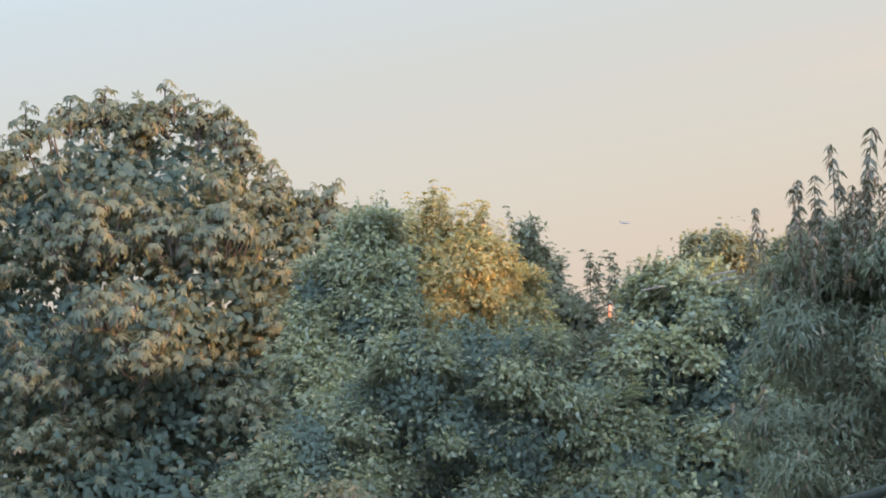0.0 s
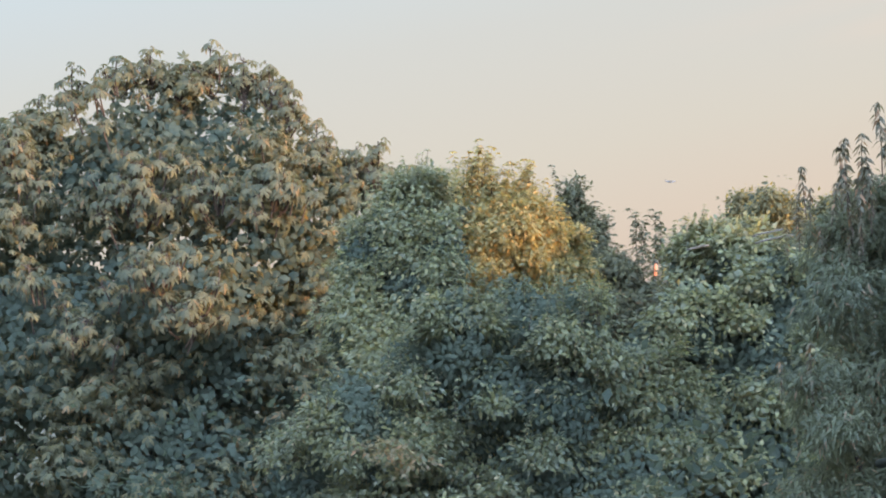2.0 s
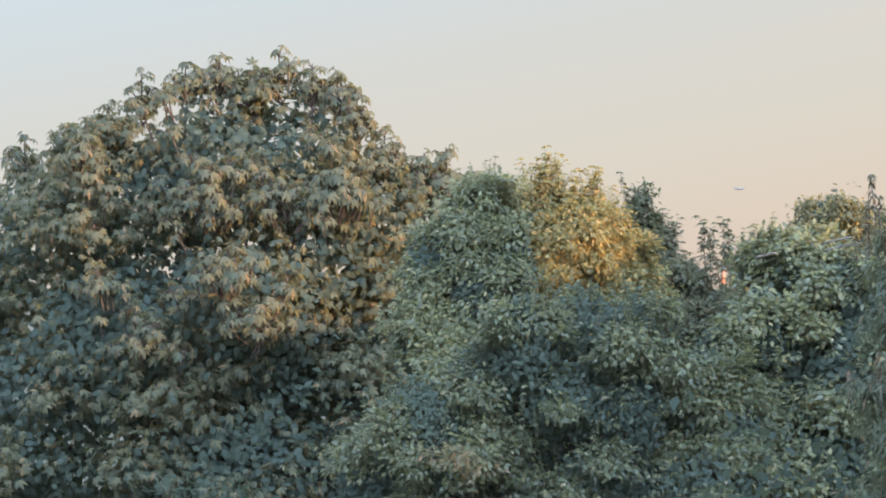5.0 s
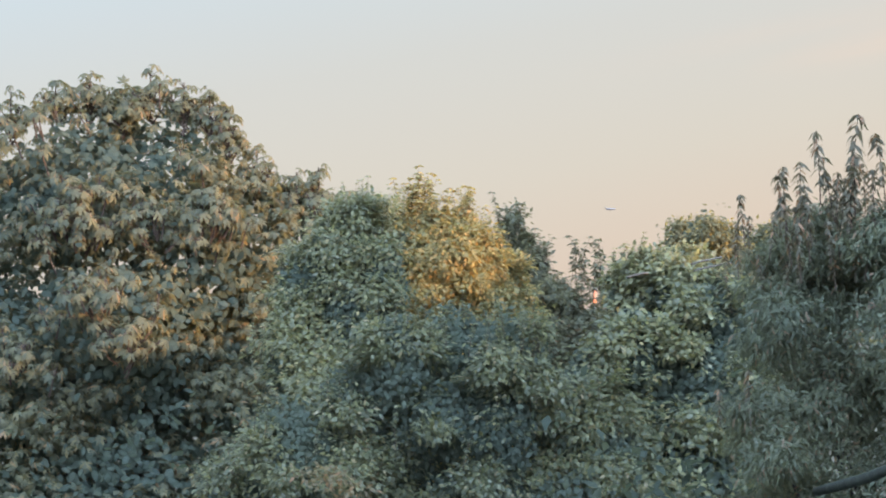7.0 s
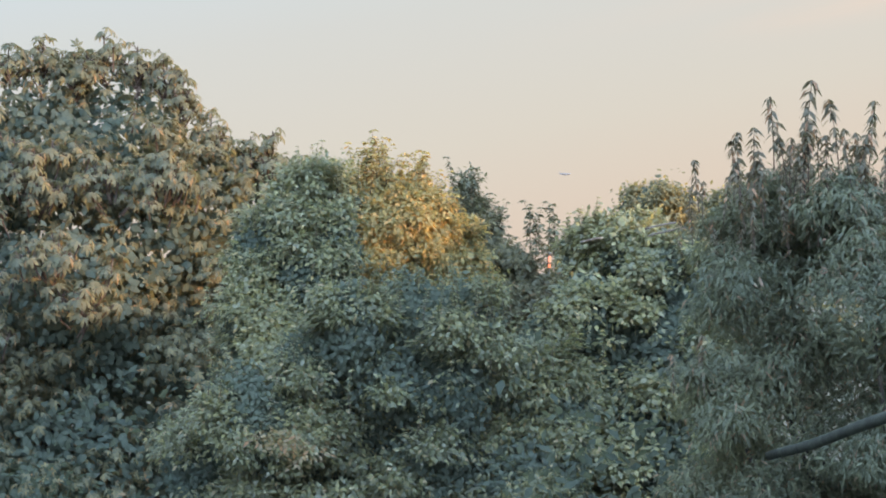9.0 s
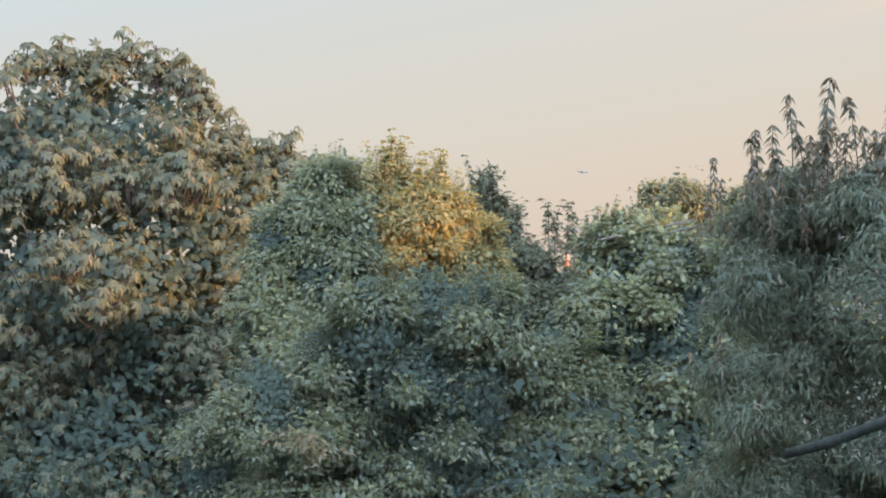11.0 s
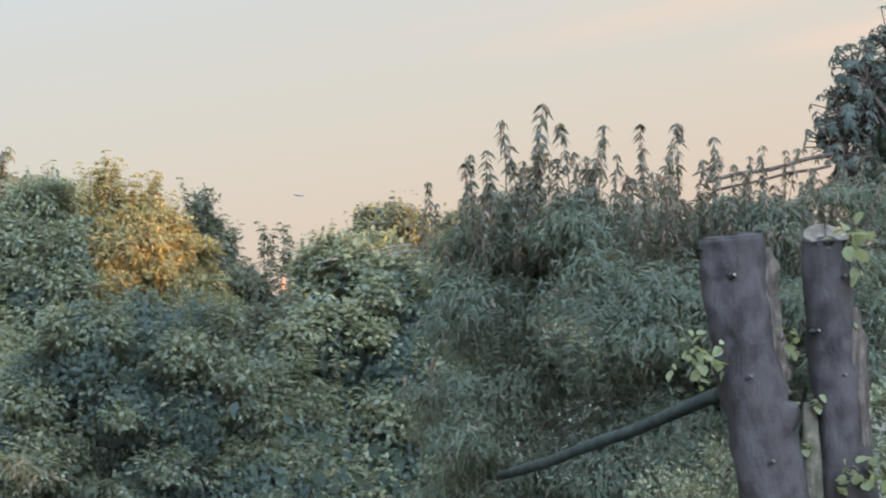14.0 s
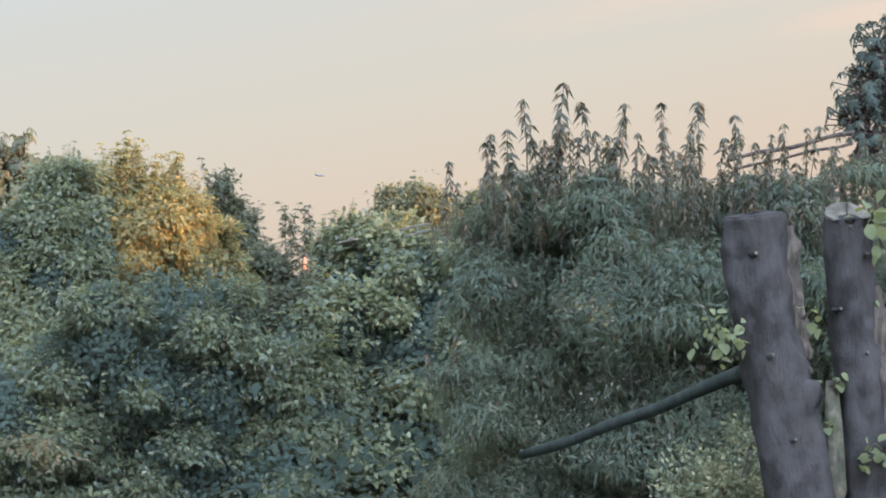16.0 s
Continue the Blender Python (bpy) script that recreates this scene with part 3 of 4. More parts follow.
# the broad-leaved garden trees in the middle
def garden_tree(name, foot, lobes, shoots, seed, label, leaf, template=OVATE, size=0.043, sprays=600, per=40, spread=0.07,
                shoot_len=0.35, droop=0.3, shoot_leaves=46, group="", inner=0.45, low=-0.75, fork_rise=0.55, trunk=0.11, shoot_droop=0.35, up=0.9, top_shoots=36, shoot_size=None, shoot_bend=0.2, whorls=0, stagger=0.0, shoot_leaf=None, per_branch=24, fill=0.12, wild=0.3, deep=1.5, each=7, wide=0.44, inside=None, loose=8, shoot_template=None):
    inside = inside or HOLLOW_SHADE
    rng = np.random.default_rng(seed)
    tree = thing(name, foot, label, "tree", group)
    lobes = local(lobes, foot)
    # boughs stand nearer and further back, with hollows between them
    lobes = [(l[0], l[1] + stagger * (1.0 if k % 2 else -0.35), *l[2:]) for k, l in enumerate(lobes)]
    mid = np.mean([l[:3] for l in lobes], axis=0)
    skeleton_limbs(tree, foot, lobes, (mid[0] * 0.5, 0.25, mid[2] * fork_rise), trunk, BARK, rng)
    whole, lobes = lobes, boughs(rng, lobes)
    v, q = bough_leaves(rng, template, whole, int(sprays * per / 9 * 0.62), 9, spread * 0.75, size, droop, wild, each, wide)
    stray = foliage(rng, template, lobes, sprays // loose, per, spread, size, droop=droop, inner=inner, low=low, up=up, wild=wild, flat=0.4, per_branch=per_branch, fill=fill)
    v, q = join([(v, q), stray])
    tagged(part("crown", mesh_of("crown", v, q), leaf, tree), kind="stuff")
    # filler behind the boughs; its default colour carries the hollows' shade
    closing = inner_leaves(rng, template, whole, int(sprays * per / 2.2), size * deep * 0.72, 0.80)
    tagged(part("inner_leaves", mesh_of("inner_leaves", *closing), inside, tree, "filler leaves deep in the crown, mostly in shade-dark colour"), kind="stuff")
    kinds = []
    for k in range(6):
        me, ns = shoot_mesh(rng, shoot_template or template, shoot_len, shoot_size or size, shoot_leaves, shoot_droop, shoot_bend, whorls)
        kinds.append(two_mats(me, TWIG, ns, shoot_leaf or leaf))
    tops, ways = crown_spots(rng, lobes, top_shoots * 14 + 6, 0.9, 0.1, 0)
    extra = [(p + np.array([0, 0, 0.32 * shoot_len]) + np.array(foot)).tolist() + [0.5 + 0.45 * rng.random()] for p, w in zip(tops, ways) if w[2] > 0.4 and p[2] > skyline(whole, p) - 0.22]
    for i, s in enumerate(list(shoots) + extra[:top_shoots]):
        ob = part("shoot", kinds[i % 6], None, tree)
        k = (s[3] if len(s) > 3 else 1.0)
        ob.location = Vector(s[:3]) - Vector(foot) - Vector((0, 0, shoot_len * k))
        ob.rotation_euler = (0.09 * rng.normal(), 0.09 * rng.normal(), i * 1.7)
        ob.scale = (k, k, k)
    return tree


garden_tree("elm_tree", (0.05, 18.6, 0.0), [
    (-0.18, 18.40, 5.60, 0.215, 0.340), (0.02, 18.10, 5.33, 0.277, 0.312),
    (0.17, 18.30, 5.46, 0.225, 0.400),
    (-0.22, 18.10, 5.19, 0.277, 0.268),
    (0.33, 18.20, 5.28, 0.190, 0.360),
    (0.55, 18.50, 5.15, 0.160, 0.270),
    (0.07, 18.50, 4.64, 0.536, 0.491), (0.05, 18.50, 5.06, 0.491, 0.312), (-0.43, 18.40, 4.99, 0.357, 0.312),
    (0.07, 18.80, 3.57, 0.714, 0.803),
], [
    (-0.19, 18.30, 6.12, 1.0), (-0.36, 18.30, 6.03, 0.9), (-0.28, 18.30, 6.02, 0.9), (-0.09, 18.30, 6.00, 0.9), (-0.01, 18.30, 5.92, 0.9),
    (0.21, 18.40, 5.97, 0.9), (0.13, 18.40, 5.90, 0.8), (0.29, 18.40, 5.82, 0.8), (-0.43, 18.30, 5.89, 0.7), (-0.38, 18.20, 5.78, 0.7),
    (0.35, 18.40, 5.69, 0.7), (0.39, 18.30, 5.51, 0.7), (-0.42, 18.10, 5.32, 0.8), (-0.06, 17.90, 5.36, 0.8), (-0.26, 17.90, 5.50, 0.8),
    (0.16, 17.90, 5.54, 0.8), (0.29, 17.80, 5.32, 0.7), (0.66, 18.20, 5.32, 0.8),
], 21, "young elm in low sun, leaf colour raised to gold for sunlight", SUN_GOLD, sprays=1450, inside=SUN_GOLD, loose=3, top_shoots=70, shoot_size=0.056, per_branch=12, fill=0.34)

garden_tree("hornbeam_tree", (0.55, 19.6, 0.0), [
    (0.58, 19.40, 5.50, 0.135, 0.340),
    (0.77, 19.20, 5.24, 0.165, 0.250),
    (0.95, 19.00, 5.06, 0.175, 0.210),
    (0.83, 19.00, 4.73, 0.518, 0.377),
    (0.84, 19.30, 3.77, 0.754, 0.848),
], [
    (0.47, 19.30, 5.96, 1.0), (0.63, 19.30, 5.90, 1.1), (0.56, 19.30, 5.75, 0.9), (0.76, 19.30, 5.66, 0.9), (0.70, 19.30, 5.49, 0.8),
    (0.86, 19.20, 5.44, 0.8), (1.09, 19.20, 5.53, 0.9), (1.16, 19.20, 5.58, 1.0), (1.29, 19.20, 5.53, 1.0), (1.35, 19.20, 5.44, 0.9), (1.24, 19.20, 5.34, 0.9),
    (0.98, 19.20, 5.38, 0.8), (1.12, 19.10, 5.56, 1.2), (1.19, 19.10, 5.59, 1.2), (1.31, 19.10, 5.56, 1.2), (1.25, 19.00, 5.42, 1.1), (1.16, 19.00, 5.38, 1.1), (1.37, 19.00, 5.34, 1.1), (1.02, 19.00, 5.29, 1.1), (0.61, 19.30, 5.68, 0.9), (0.48, 19.30, 5.68, 0.9),
], 22, "slender hornbeam with dark green upright shoots against the sky", HORNBEAM, sprays=850, inside=HORNBEAM, loose=6, shoot_size=0.052, top_shoots=20, per_branch=12, fill=0.34)

garden_tree("hazel_tree", (-0.55, 17.7, 0.0), [
    (-0.73, 17.90, 5.49, 0.329, 0.365),
    (-0.99, 17.90, 5.14, 0.351, 0.395),
    (-0.63, 17.60, 4.92, 0.329, 0.395),
    (-1.07, 17.70, 4.57, 0.351, 0.351),
    (-0.63, 17.60, 4.31, 0.527, 0.439),
    (-0.81, 17.90, 3.50, 0.790, 0.702),
    (-0.49, 17.60, 5.16, 0.241, 0.351), (-0.46, 18.10, 5.50, 0.211, 0.307),
], [
    (-0.58, 17.80, 5.91, 0.9), (-0.64, 17.80, 5.84, 0.8), (-0.51, 17.80, 5.83, 0.7), (-0.77, 17.80, 5.79, 0.7), (-0.88, 17.80, 5.65, 0.7), (-0.99, 17.80, 5.54, 0.7),
    (-0.62, 17.40, 5.53, 0.8), (-0.79, 17.40, 5.35, 0.8), (-0.97, 17.40, 5.27, 0.8),
], 23, "hazel tree with small green leaves in the shade", HAZEL, sprays=1200, loose=4, top_shoots=60, per_branch=14, fill=0.30)

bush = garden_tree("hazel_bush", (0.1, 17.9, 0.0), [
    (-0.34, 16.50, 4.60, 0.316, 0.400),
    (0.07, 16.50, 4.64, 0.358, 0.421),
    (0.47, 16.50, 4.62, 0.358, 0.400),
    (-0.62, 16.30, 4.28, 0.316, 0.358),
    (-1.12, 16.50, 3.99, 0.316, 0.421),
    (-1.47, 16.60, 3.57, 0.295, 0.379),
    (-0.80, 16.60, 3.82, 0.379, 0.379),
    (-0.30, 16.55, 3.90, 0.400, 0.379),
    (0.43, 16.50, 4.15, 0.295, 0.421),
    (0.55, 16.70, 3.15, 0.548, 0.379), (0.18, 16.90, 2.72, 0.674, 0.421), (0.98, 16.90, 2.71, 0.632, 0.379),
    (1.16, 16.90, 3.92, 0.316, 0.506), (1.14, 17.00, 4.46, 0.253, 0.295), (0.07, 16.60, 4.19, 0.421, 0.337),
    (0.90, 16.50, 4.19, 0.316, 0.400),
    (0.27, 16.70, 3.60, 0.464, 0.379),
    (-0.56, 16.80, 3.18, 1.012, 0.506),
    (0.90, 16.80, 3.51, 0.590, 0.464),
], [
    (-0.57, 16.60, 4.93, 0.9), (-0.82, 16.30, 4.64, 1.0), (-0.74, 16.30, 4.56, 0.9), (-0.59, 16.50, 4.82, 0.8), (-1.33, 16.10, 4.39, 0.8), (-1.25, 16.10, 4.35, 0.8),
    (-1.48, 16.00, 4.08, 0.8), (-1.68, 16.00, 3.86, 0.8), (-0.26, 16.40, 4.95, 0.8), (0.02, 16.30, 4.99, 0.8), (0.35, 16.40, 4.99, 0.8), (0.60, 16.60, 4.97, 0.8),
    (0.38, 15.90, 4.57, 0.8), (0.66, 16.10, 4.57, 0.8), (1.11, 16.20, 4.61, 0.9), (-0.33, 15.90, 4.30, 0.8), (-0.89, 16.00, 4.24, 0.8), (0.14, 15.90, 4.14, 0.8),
], 24, "spreading hazel bush with dull green leaves, colour darkened for shade", HAZEL_SHADED, sprays=2600, per=34, loose=6, top_shoots=110, stagger=0.28, trunk=0.06, deep=1.7)

maple = garden_tree("maple_tree", (2.0, 18.5, 0.0), [
    (1.60, 18.20, 5.18, 0.268, 0.255),
    (1.86, 18.00, 5.18, 0.335, 0.280),
    (2.12, 17.60, 4.92, 0.335, 0.402), (1.81, 17.70, 5.15, 0.277, 0.223),
    (1.48, 17.50, 4.66, 0.335, 0.357),
    (1.75, 17.40, 4.58, 0.446, 0.402),
    (2.18, 17.40, 4.32, 0.402, 0.491),
    (1.45, 17.40, 4.06, 0.402, 0.402),
    (1.90, 17.60, 3.66, 0.669, 0.536), (1.51, 17.70, 3.08, 0.714, 0.536), (2.35, 17.70, 3.26, 0.669, 0.669),
    (1.79, 17.40, 4.15, 0.491, 0.402),
], [
    (1.37, 16.90, 4.76, 0.9), (1.28, 16.90, 4.65, 0.9), (2.35, 17.20, 4.97, 0.9), (2.28, 17.20, 4.86, 0.8), (2.00, 17.30, 5.05, 0.8), (1.68, 18.00, 5.39, 0.8),
    (1.50, 18.00, 5.34, 0.7), (1.88, 17.80, 5.36, 0.8), (2.05, 17.40, 5.22, 0.8), (1.51, 16.70, 4.59, 0.8), (2.12, 16.90, 4.67, 0.8), (1.39, 18.00, 5.25, 0.7),
], 25, "bushy field maple with small dull green leaves", HAZEL, sprays=2300, loose=5, template=ROUND, size=0.046, per=30, top_shoots=80, stagger=0.2, trunk=0.07, deep=1.7)


# a few turned branches low on the hazel bush, and bare limbs in the maple
turn_rng = np.random.default_rng(26)
turned = local([(-0.82, 15.70, 3.84, 0.151, 0.079), (-0.63, 15.70, 3.72, 0.135, 0.071)], (0.1, 17.9, 0.0))
tv, tq = foliage(turn_rng, OVATE, turned, 13, 16, 0.05, 0.045, each=0)
tagged(part("turned_branch", mesh_of("turned_branch", tv, tq), TURNED, bush, "brown and yellow leaves on a low branch"), kind="stuff")
for a, b in (((1.84, 16.90, 5.31), (2.07, 16.90, 5.36)), ((1.86, 16.90, 5.26), (2.14, 16.90, 5.32)), ((1.39, 17.30, 5.22), (1.56, 17.30, 5.25))):
    pts = bent(Vector(a) - Vector((2.0, 18.5, 0)), Vector(b) - Vector((2.0, 18.5, 0)), 0.005, 6, a[0])
    part("bare_limb", mesh_of("bare_limb", *tube(pts, [0.008] * 6, 6, 0.3), smooth=True), PALE_TWIG, maple, "bare pale limb")


# the far trees
for place, far_lobes, far_seed, words in (
    ((7.4, 62.0, 0.0), [(6.58, 62.00, 6.57, 0.646, 0.845), (6.39, 62.00, 5.34, 1.230, 1.230)], 31, "distant round-crowned tree with dark green leaves"),
    ((8.4, 61.0, 0.0), [(7.01, 60.00, 6.66, 0.700, 0.920), (7.53, 60.00, 5.77, 0.893, 1.041)], 32, "distant round-crowned tree with its top lit by low sun"),
    ((6.0, 57.0, 0.0), [(5.60, 57.00, 5.88, 0.707, 0.678), (4.75, 57.00, 5.59, 0.636, 0.594), (5.17, 57.00, 5.03, 1.272, 0.848)], 33, "distant low tree with yellow-green leaves"),
    ((10.0, 64.0, 0.0), [(9.24, 62.00, 6.57, 0.922, 0.845), (10.55, 62.00, 6.11, 1.230, 0.922)], 34, "distant tree behind the garden with sunlit leaves"),
):
    garden_tree("far_tree", place, far_lobes, [], far_seed, words, FAR, size=0.14, sprays=440, per=14, spread=0.22, trunk=0.22, group="distant trees", top_shoots=0, loose=60, per_branch=10, fill=0.34)

# a belt of woodland closing the skyline behind the gardens
wood_rng = np.random.default_rng(40)
belt = []
for i in range(46):
    a = radians(-40 + 80 * i / 45)
    d = 110 + 14 * wood_rng.random()
    belt.append((d * math.sin(a), d * math.cos(a), 1.9, 5.5, 2.6 + 0.8 * wood_rng.random()))
bv, bq = foliage(wood_rng, OVATE, belt, 1500, 12, 0.6, 0.6, inner=0.6, each=0)
woods = part("far_woods", mesh_of("far_woods", bv, bq), FAR)
tagged(woods, "distant belt of green woodland along the skyline", "woods", kind="stuff")


# filler undergrowth closing the view under the crowns, its leaf colour darkened for shade
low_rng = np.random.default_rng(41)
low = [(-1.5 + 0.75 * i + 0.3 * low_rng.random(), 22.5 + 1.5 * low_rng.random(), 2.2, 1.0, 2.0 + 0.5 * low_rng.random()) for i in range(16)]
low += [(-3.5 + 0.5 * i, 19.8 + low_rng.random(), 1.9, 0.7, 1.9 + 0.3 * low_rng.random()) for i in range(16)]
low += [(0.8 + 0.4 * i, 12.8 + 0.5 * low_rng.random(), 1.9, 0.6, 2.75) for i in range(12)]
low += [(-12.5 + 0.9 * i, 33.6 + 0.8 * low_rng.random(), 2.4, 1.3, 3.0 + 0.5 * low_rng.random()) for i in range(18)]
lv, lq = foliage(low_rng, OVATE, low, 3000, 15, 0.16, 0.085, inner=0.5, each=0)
tagged(part("undergrowth", mesh_of("undergrowth", lv, lq), UNDER_SHADE), "tangled green filler undergrowth below the trees, leaf colour darkened for shade", "undergrowth", kind="stuff")


# the peach tree
peach_lobes = [
    (1.72, 11.60, 5.14, 0.200, 0.242),
    (1.93, 11.30, 5.27, 0.245, 0.259),
    (2.29, 11.20, 5.27, 0.300, 0.273),
    (2.66, 11.20, 5.27, 0.300, 0.273),
    (3.04, 11.20, 5.27, 0.300, 0.259),
    (3.42, 11.20, 5.27, 0.327, 0.259),
    (3.84, 11.20, 5.31, 0.382, 0.300),
    (1.81, 11.10, 4.85, 0.300, 0.327),
    (2.23, 10.80, 4.86, 0.382, 0.355),
    (2.79, 10.80, 4.85, 0.409, 0.355),
    (3.36, 10.80, 4.80, 0.409, 0.355),
    (1.95, 11.10, 4.29, 0.409, 0.355),
    (2.58, 11.10, 4.23, 0.491, 0.382),
    (3.30, 11.10, 4.23, 0.491, 0.382),
    (1.62, 11.30, 4.40, 0.245, 0.300),
    (2.07, 11.40, 4.56, 0.355, 0.259), (2.51, 11.30, 4.53, 0.355, 0.259), (3.01, 11.30, 4.53, 0.355, 0.259),
    (1.79, 11.50, 3.93, 0.409, 0.300),
    (2.05, 11.60, 5.05, 0.260, 0.260), (2.45, 11.60, 5.05, 0.260, 0.260), (2.85, 11.60, 5.05, 0.260, 0.260), (3.25, 11.60, 5.05, 0.260, 0.260),
    (2.35, 11.50, 3.72, 0.409, 0.327), (2.85, 11.50, 3.74, 0.409, 0.327),
]
peach_tips = [
    (1.50, 11.30, 5.54, 0.8), (1.69, 11.20, 5.67, 1.0), (1.76, 11.20, 5.70, 1.0), (1.84, 11.10, 5.84, 1.1), (1.98, 11.10, 5.92, 1.3),
    (1.91, 11.10, 5.72, 1.0), (1.99, 11.00, 5.77, 1.1), (2.16, 11.10, 5.83, 1.1), (2.30, 11.10, 5.82, 1.1), (2.20, 11.00, 5.68, 0.9),
    (2.08, 11.00, 5.66, 0.9), (2.36, 11.00, 5.67, 0.9), (2.50, 11.00, 5.82, 1.0), (2.69, 11.00, 5.83, 1.1), (2.56, 10.90, 5.72, 0.9),
    (2.88, 11.00, 5.76, 0.9), (2.76, 10.90, 5.64, 0.8), (3.10, 11.00, 5.72, 0.8), (3.25, 11.00, 5.71, 0.8), (2.96, 10.90, 5.62, 0.8),
    (1.78, 11.00, 5.57, 0.9), (2.40, 10.80, 5.57, 0.9), (2.61, 10.80, 5.54, 0.9), (3.30, 10.80, 5.60, 0.8), (1.59, 11.10, 5.45, 0.7),
]
tip_rng = np.random.default_rng(52)
peach_tips = [(a, b, c + 0.015, k) for a, b, c, k in peach_tips]
peach_tips += [(2.62 + 0.055 * k + 0.03 * tip_rng.normal(), 10.95 + 0.12 * tip_rng.normal(), 5.60 + 0.05 * tip_rng.normal() + 0.02 * k / 24, 0.62 + 0.2 * tip_rng.random()) for k in range(24)]
for t in list(peach_tips):
    for k in range(3):
        peach_tips.append((t[0] + 0.13 * tip_rng.normal(), t[1] + 0.1 * tip_rng.normal(), t[2] - 0.13 - 0.20 * tip_rng.random(), t[3] * (0.6 + 0.4 * tip_rng.random())))
peach = garden_tree("peach_tree", (3.1, 11.9, 0.0), peach_lobes, peach_tips, 51,
    "peach tree with long drooping dark green leaves and bare-stemmed top shoots", PEACH, template=LANCE, size=0.046, sprays=5200, per=22, spread=0.065,
    shoot_len=0.33, droop=0.75, wild=0.5, deep=1.2, shoot_template=TIP, shoot_leaves=44, shoot_droop=0.66, shoot_size=0.058, shoot_bend=0.05, whorls=4, stagger=0.25, shoot_leaf=PEACH_TIP_LIT, inside=PEACH, trunk=0.10, up=0.3, top_shoots=30)
for a, b, r in (((2.88, 11.15, 5.56), (3.57, 11.30, 5.71), 0.010), ((2.94, 11.25, 5.52), (3.59, 11.40, 5.66), 0.007)):
    pts = bent(Vector(a) - Vector((3.1, 11.9, 0)), Vector(b) - Vector((3.1, 11.9, 0)), 0.01, 9, r * 900)
    part("bare_limb", mesh_of("bare_limb", *tube(pts, [r] * 9, 7, 0.3), smooth=True), TWIG, peach, "leafless reddish brown limb")

# the dark tree beside the peach
horse_chestnut((5.2, 13.6, 0.0), [
    (4.64, 13.20, 6.12, 0.419, 0.403),
    (5.18, 13.40, 6.32, 0.548, 0.483),
    (4.68, 13.40, 5.68, 0.355, 0.355),
    (5.33, 13.40, 5.59, 0.645, 0.645),
    (5.19, 13.60, 4.78, 0.774, 0.709),
], [(4.55, 13.10, 6.58), (4.31, 13.00, 6.41), (4.22, 13.00, 6.25), (4.19, 13.00, 6.06), (4.64, 13.00, 6.52), (4.19, 13.00, 5.96)],
    12, "dark leafy horse chestnut rising beside the peach tree", DARK, size=0.054, sprays=2700, parts_kept=180)


# ---- the cut tree trunks ----
def sprout(parent, at, count, reach, size, seed, label="fresh yellow-green sprout"):
    """A tuft of young round leaves on short stalks, growing from the bark."""
    rng = np.random.default_rng(seed)
    base = Vector(at)
    d = Vector((rng.normal() * 0.3, -0.5, 0.35)).normalized()
    stalk = part("sprout", mesh_of("sprout", *tube([base, base + d * reach * 0.5, base + d * reach], [0.005, 0.004, 0.003], 5)), TWIG, parent, label)
    for i in range(count):
        me = SPROUT_LEAVES[int(rng.integers(len(SPROUT_LEAVES)))]
        lf = part("leaf", me, None, stalk)
        lf.location = base + d * reach * (0.2 + 0.8 * rng.random()) + Vector(rng.normal(size=3)) * reach * 0.45
        lf.rotation_euler = (rng.normal() * 0.7 - 0.7, rng.normal() * 0.5, rng.random() * 6.28)
        k = size * (0.45 + 0.55 * rng.random())
        lf.scale = (k, k, k)


SPROUT_LEAVES = []
for k in range(4):
    v, q = strip([(0.0, 0.05), (0.2, 0.30 + 0.04 * k), (0.5, 0.44), (0.8, 0.30), (1.0, 0.03)], 0.15 + 0.08 * k, 0.2)
    me = mesh_of("sprout_leaf", v, q, smooth=True)
    me.materials.append(SPROUT)
    SPROUT_LEAVES.append(me)


def cut_trunk(foot, line, radii, slant, label, seed, face_label, face):
    """A sawn-off trunk on the ground: bark, sawn face, and whatever is added after."""
    tree = thing("cut_tree_trunk", foot, label, "tree trunk", "sawn-off tree trunks")
    f = Vector(foot)
    pts = [Vector(p) - f for p in line]
    fine, rr = [], []
    steps = 10
    for i in range(len(pts) - 1):
        for k in range(steps):
            t = k / steps
            fine.append(pts[i].lerp(pts[i + 1], t))
            rr.append(radii[i] + (radii[i + 1] - radii[i]) * t)
    fine.append(pts[-1])
    rr.append(radii[-1])
    v, q = tube(fine, rr, 28, 0.20, seed)
    # the saw's slanting cut through the top ring
    top = pts[-1]
    ring = len(fine) - 1
    for k in list(range(ring * 28, ring * 28 + 28)) + [len(v) - 1]:
        v[k, 2] = top.z + slant[0] * (v[k, 0] - top.x) + slant[1] * (v[k, 1] - top.y)
    part("trunk", mesh_of("trunk", v, q, smooth=True), STUMP_BARK, tree)
    cap = v[ring * 28:ring * 28 + 28]
    cv = [(top.x + (p[0] - top.x) * s, top.y + (p[1] - top.y) * s, p[2] + h) for s, h in ((0.97, -0.01), (0.95, 0.006), (0.5, 0.010), (0.02, 0.008)) for p in cap]
    cq = [(i * 28 + k, i * 28 + (k + 1) % 28, (i + 1) * 28 + (k + 1) % 28, (i + 1) * 28 + k) for i in range(3) for k in range(28)]
    part("sawn_face", mesh_of("sawn_face", cv, cq), face, tree, face_label)
    return tree


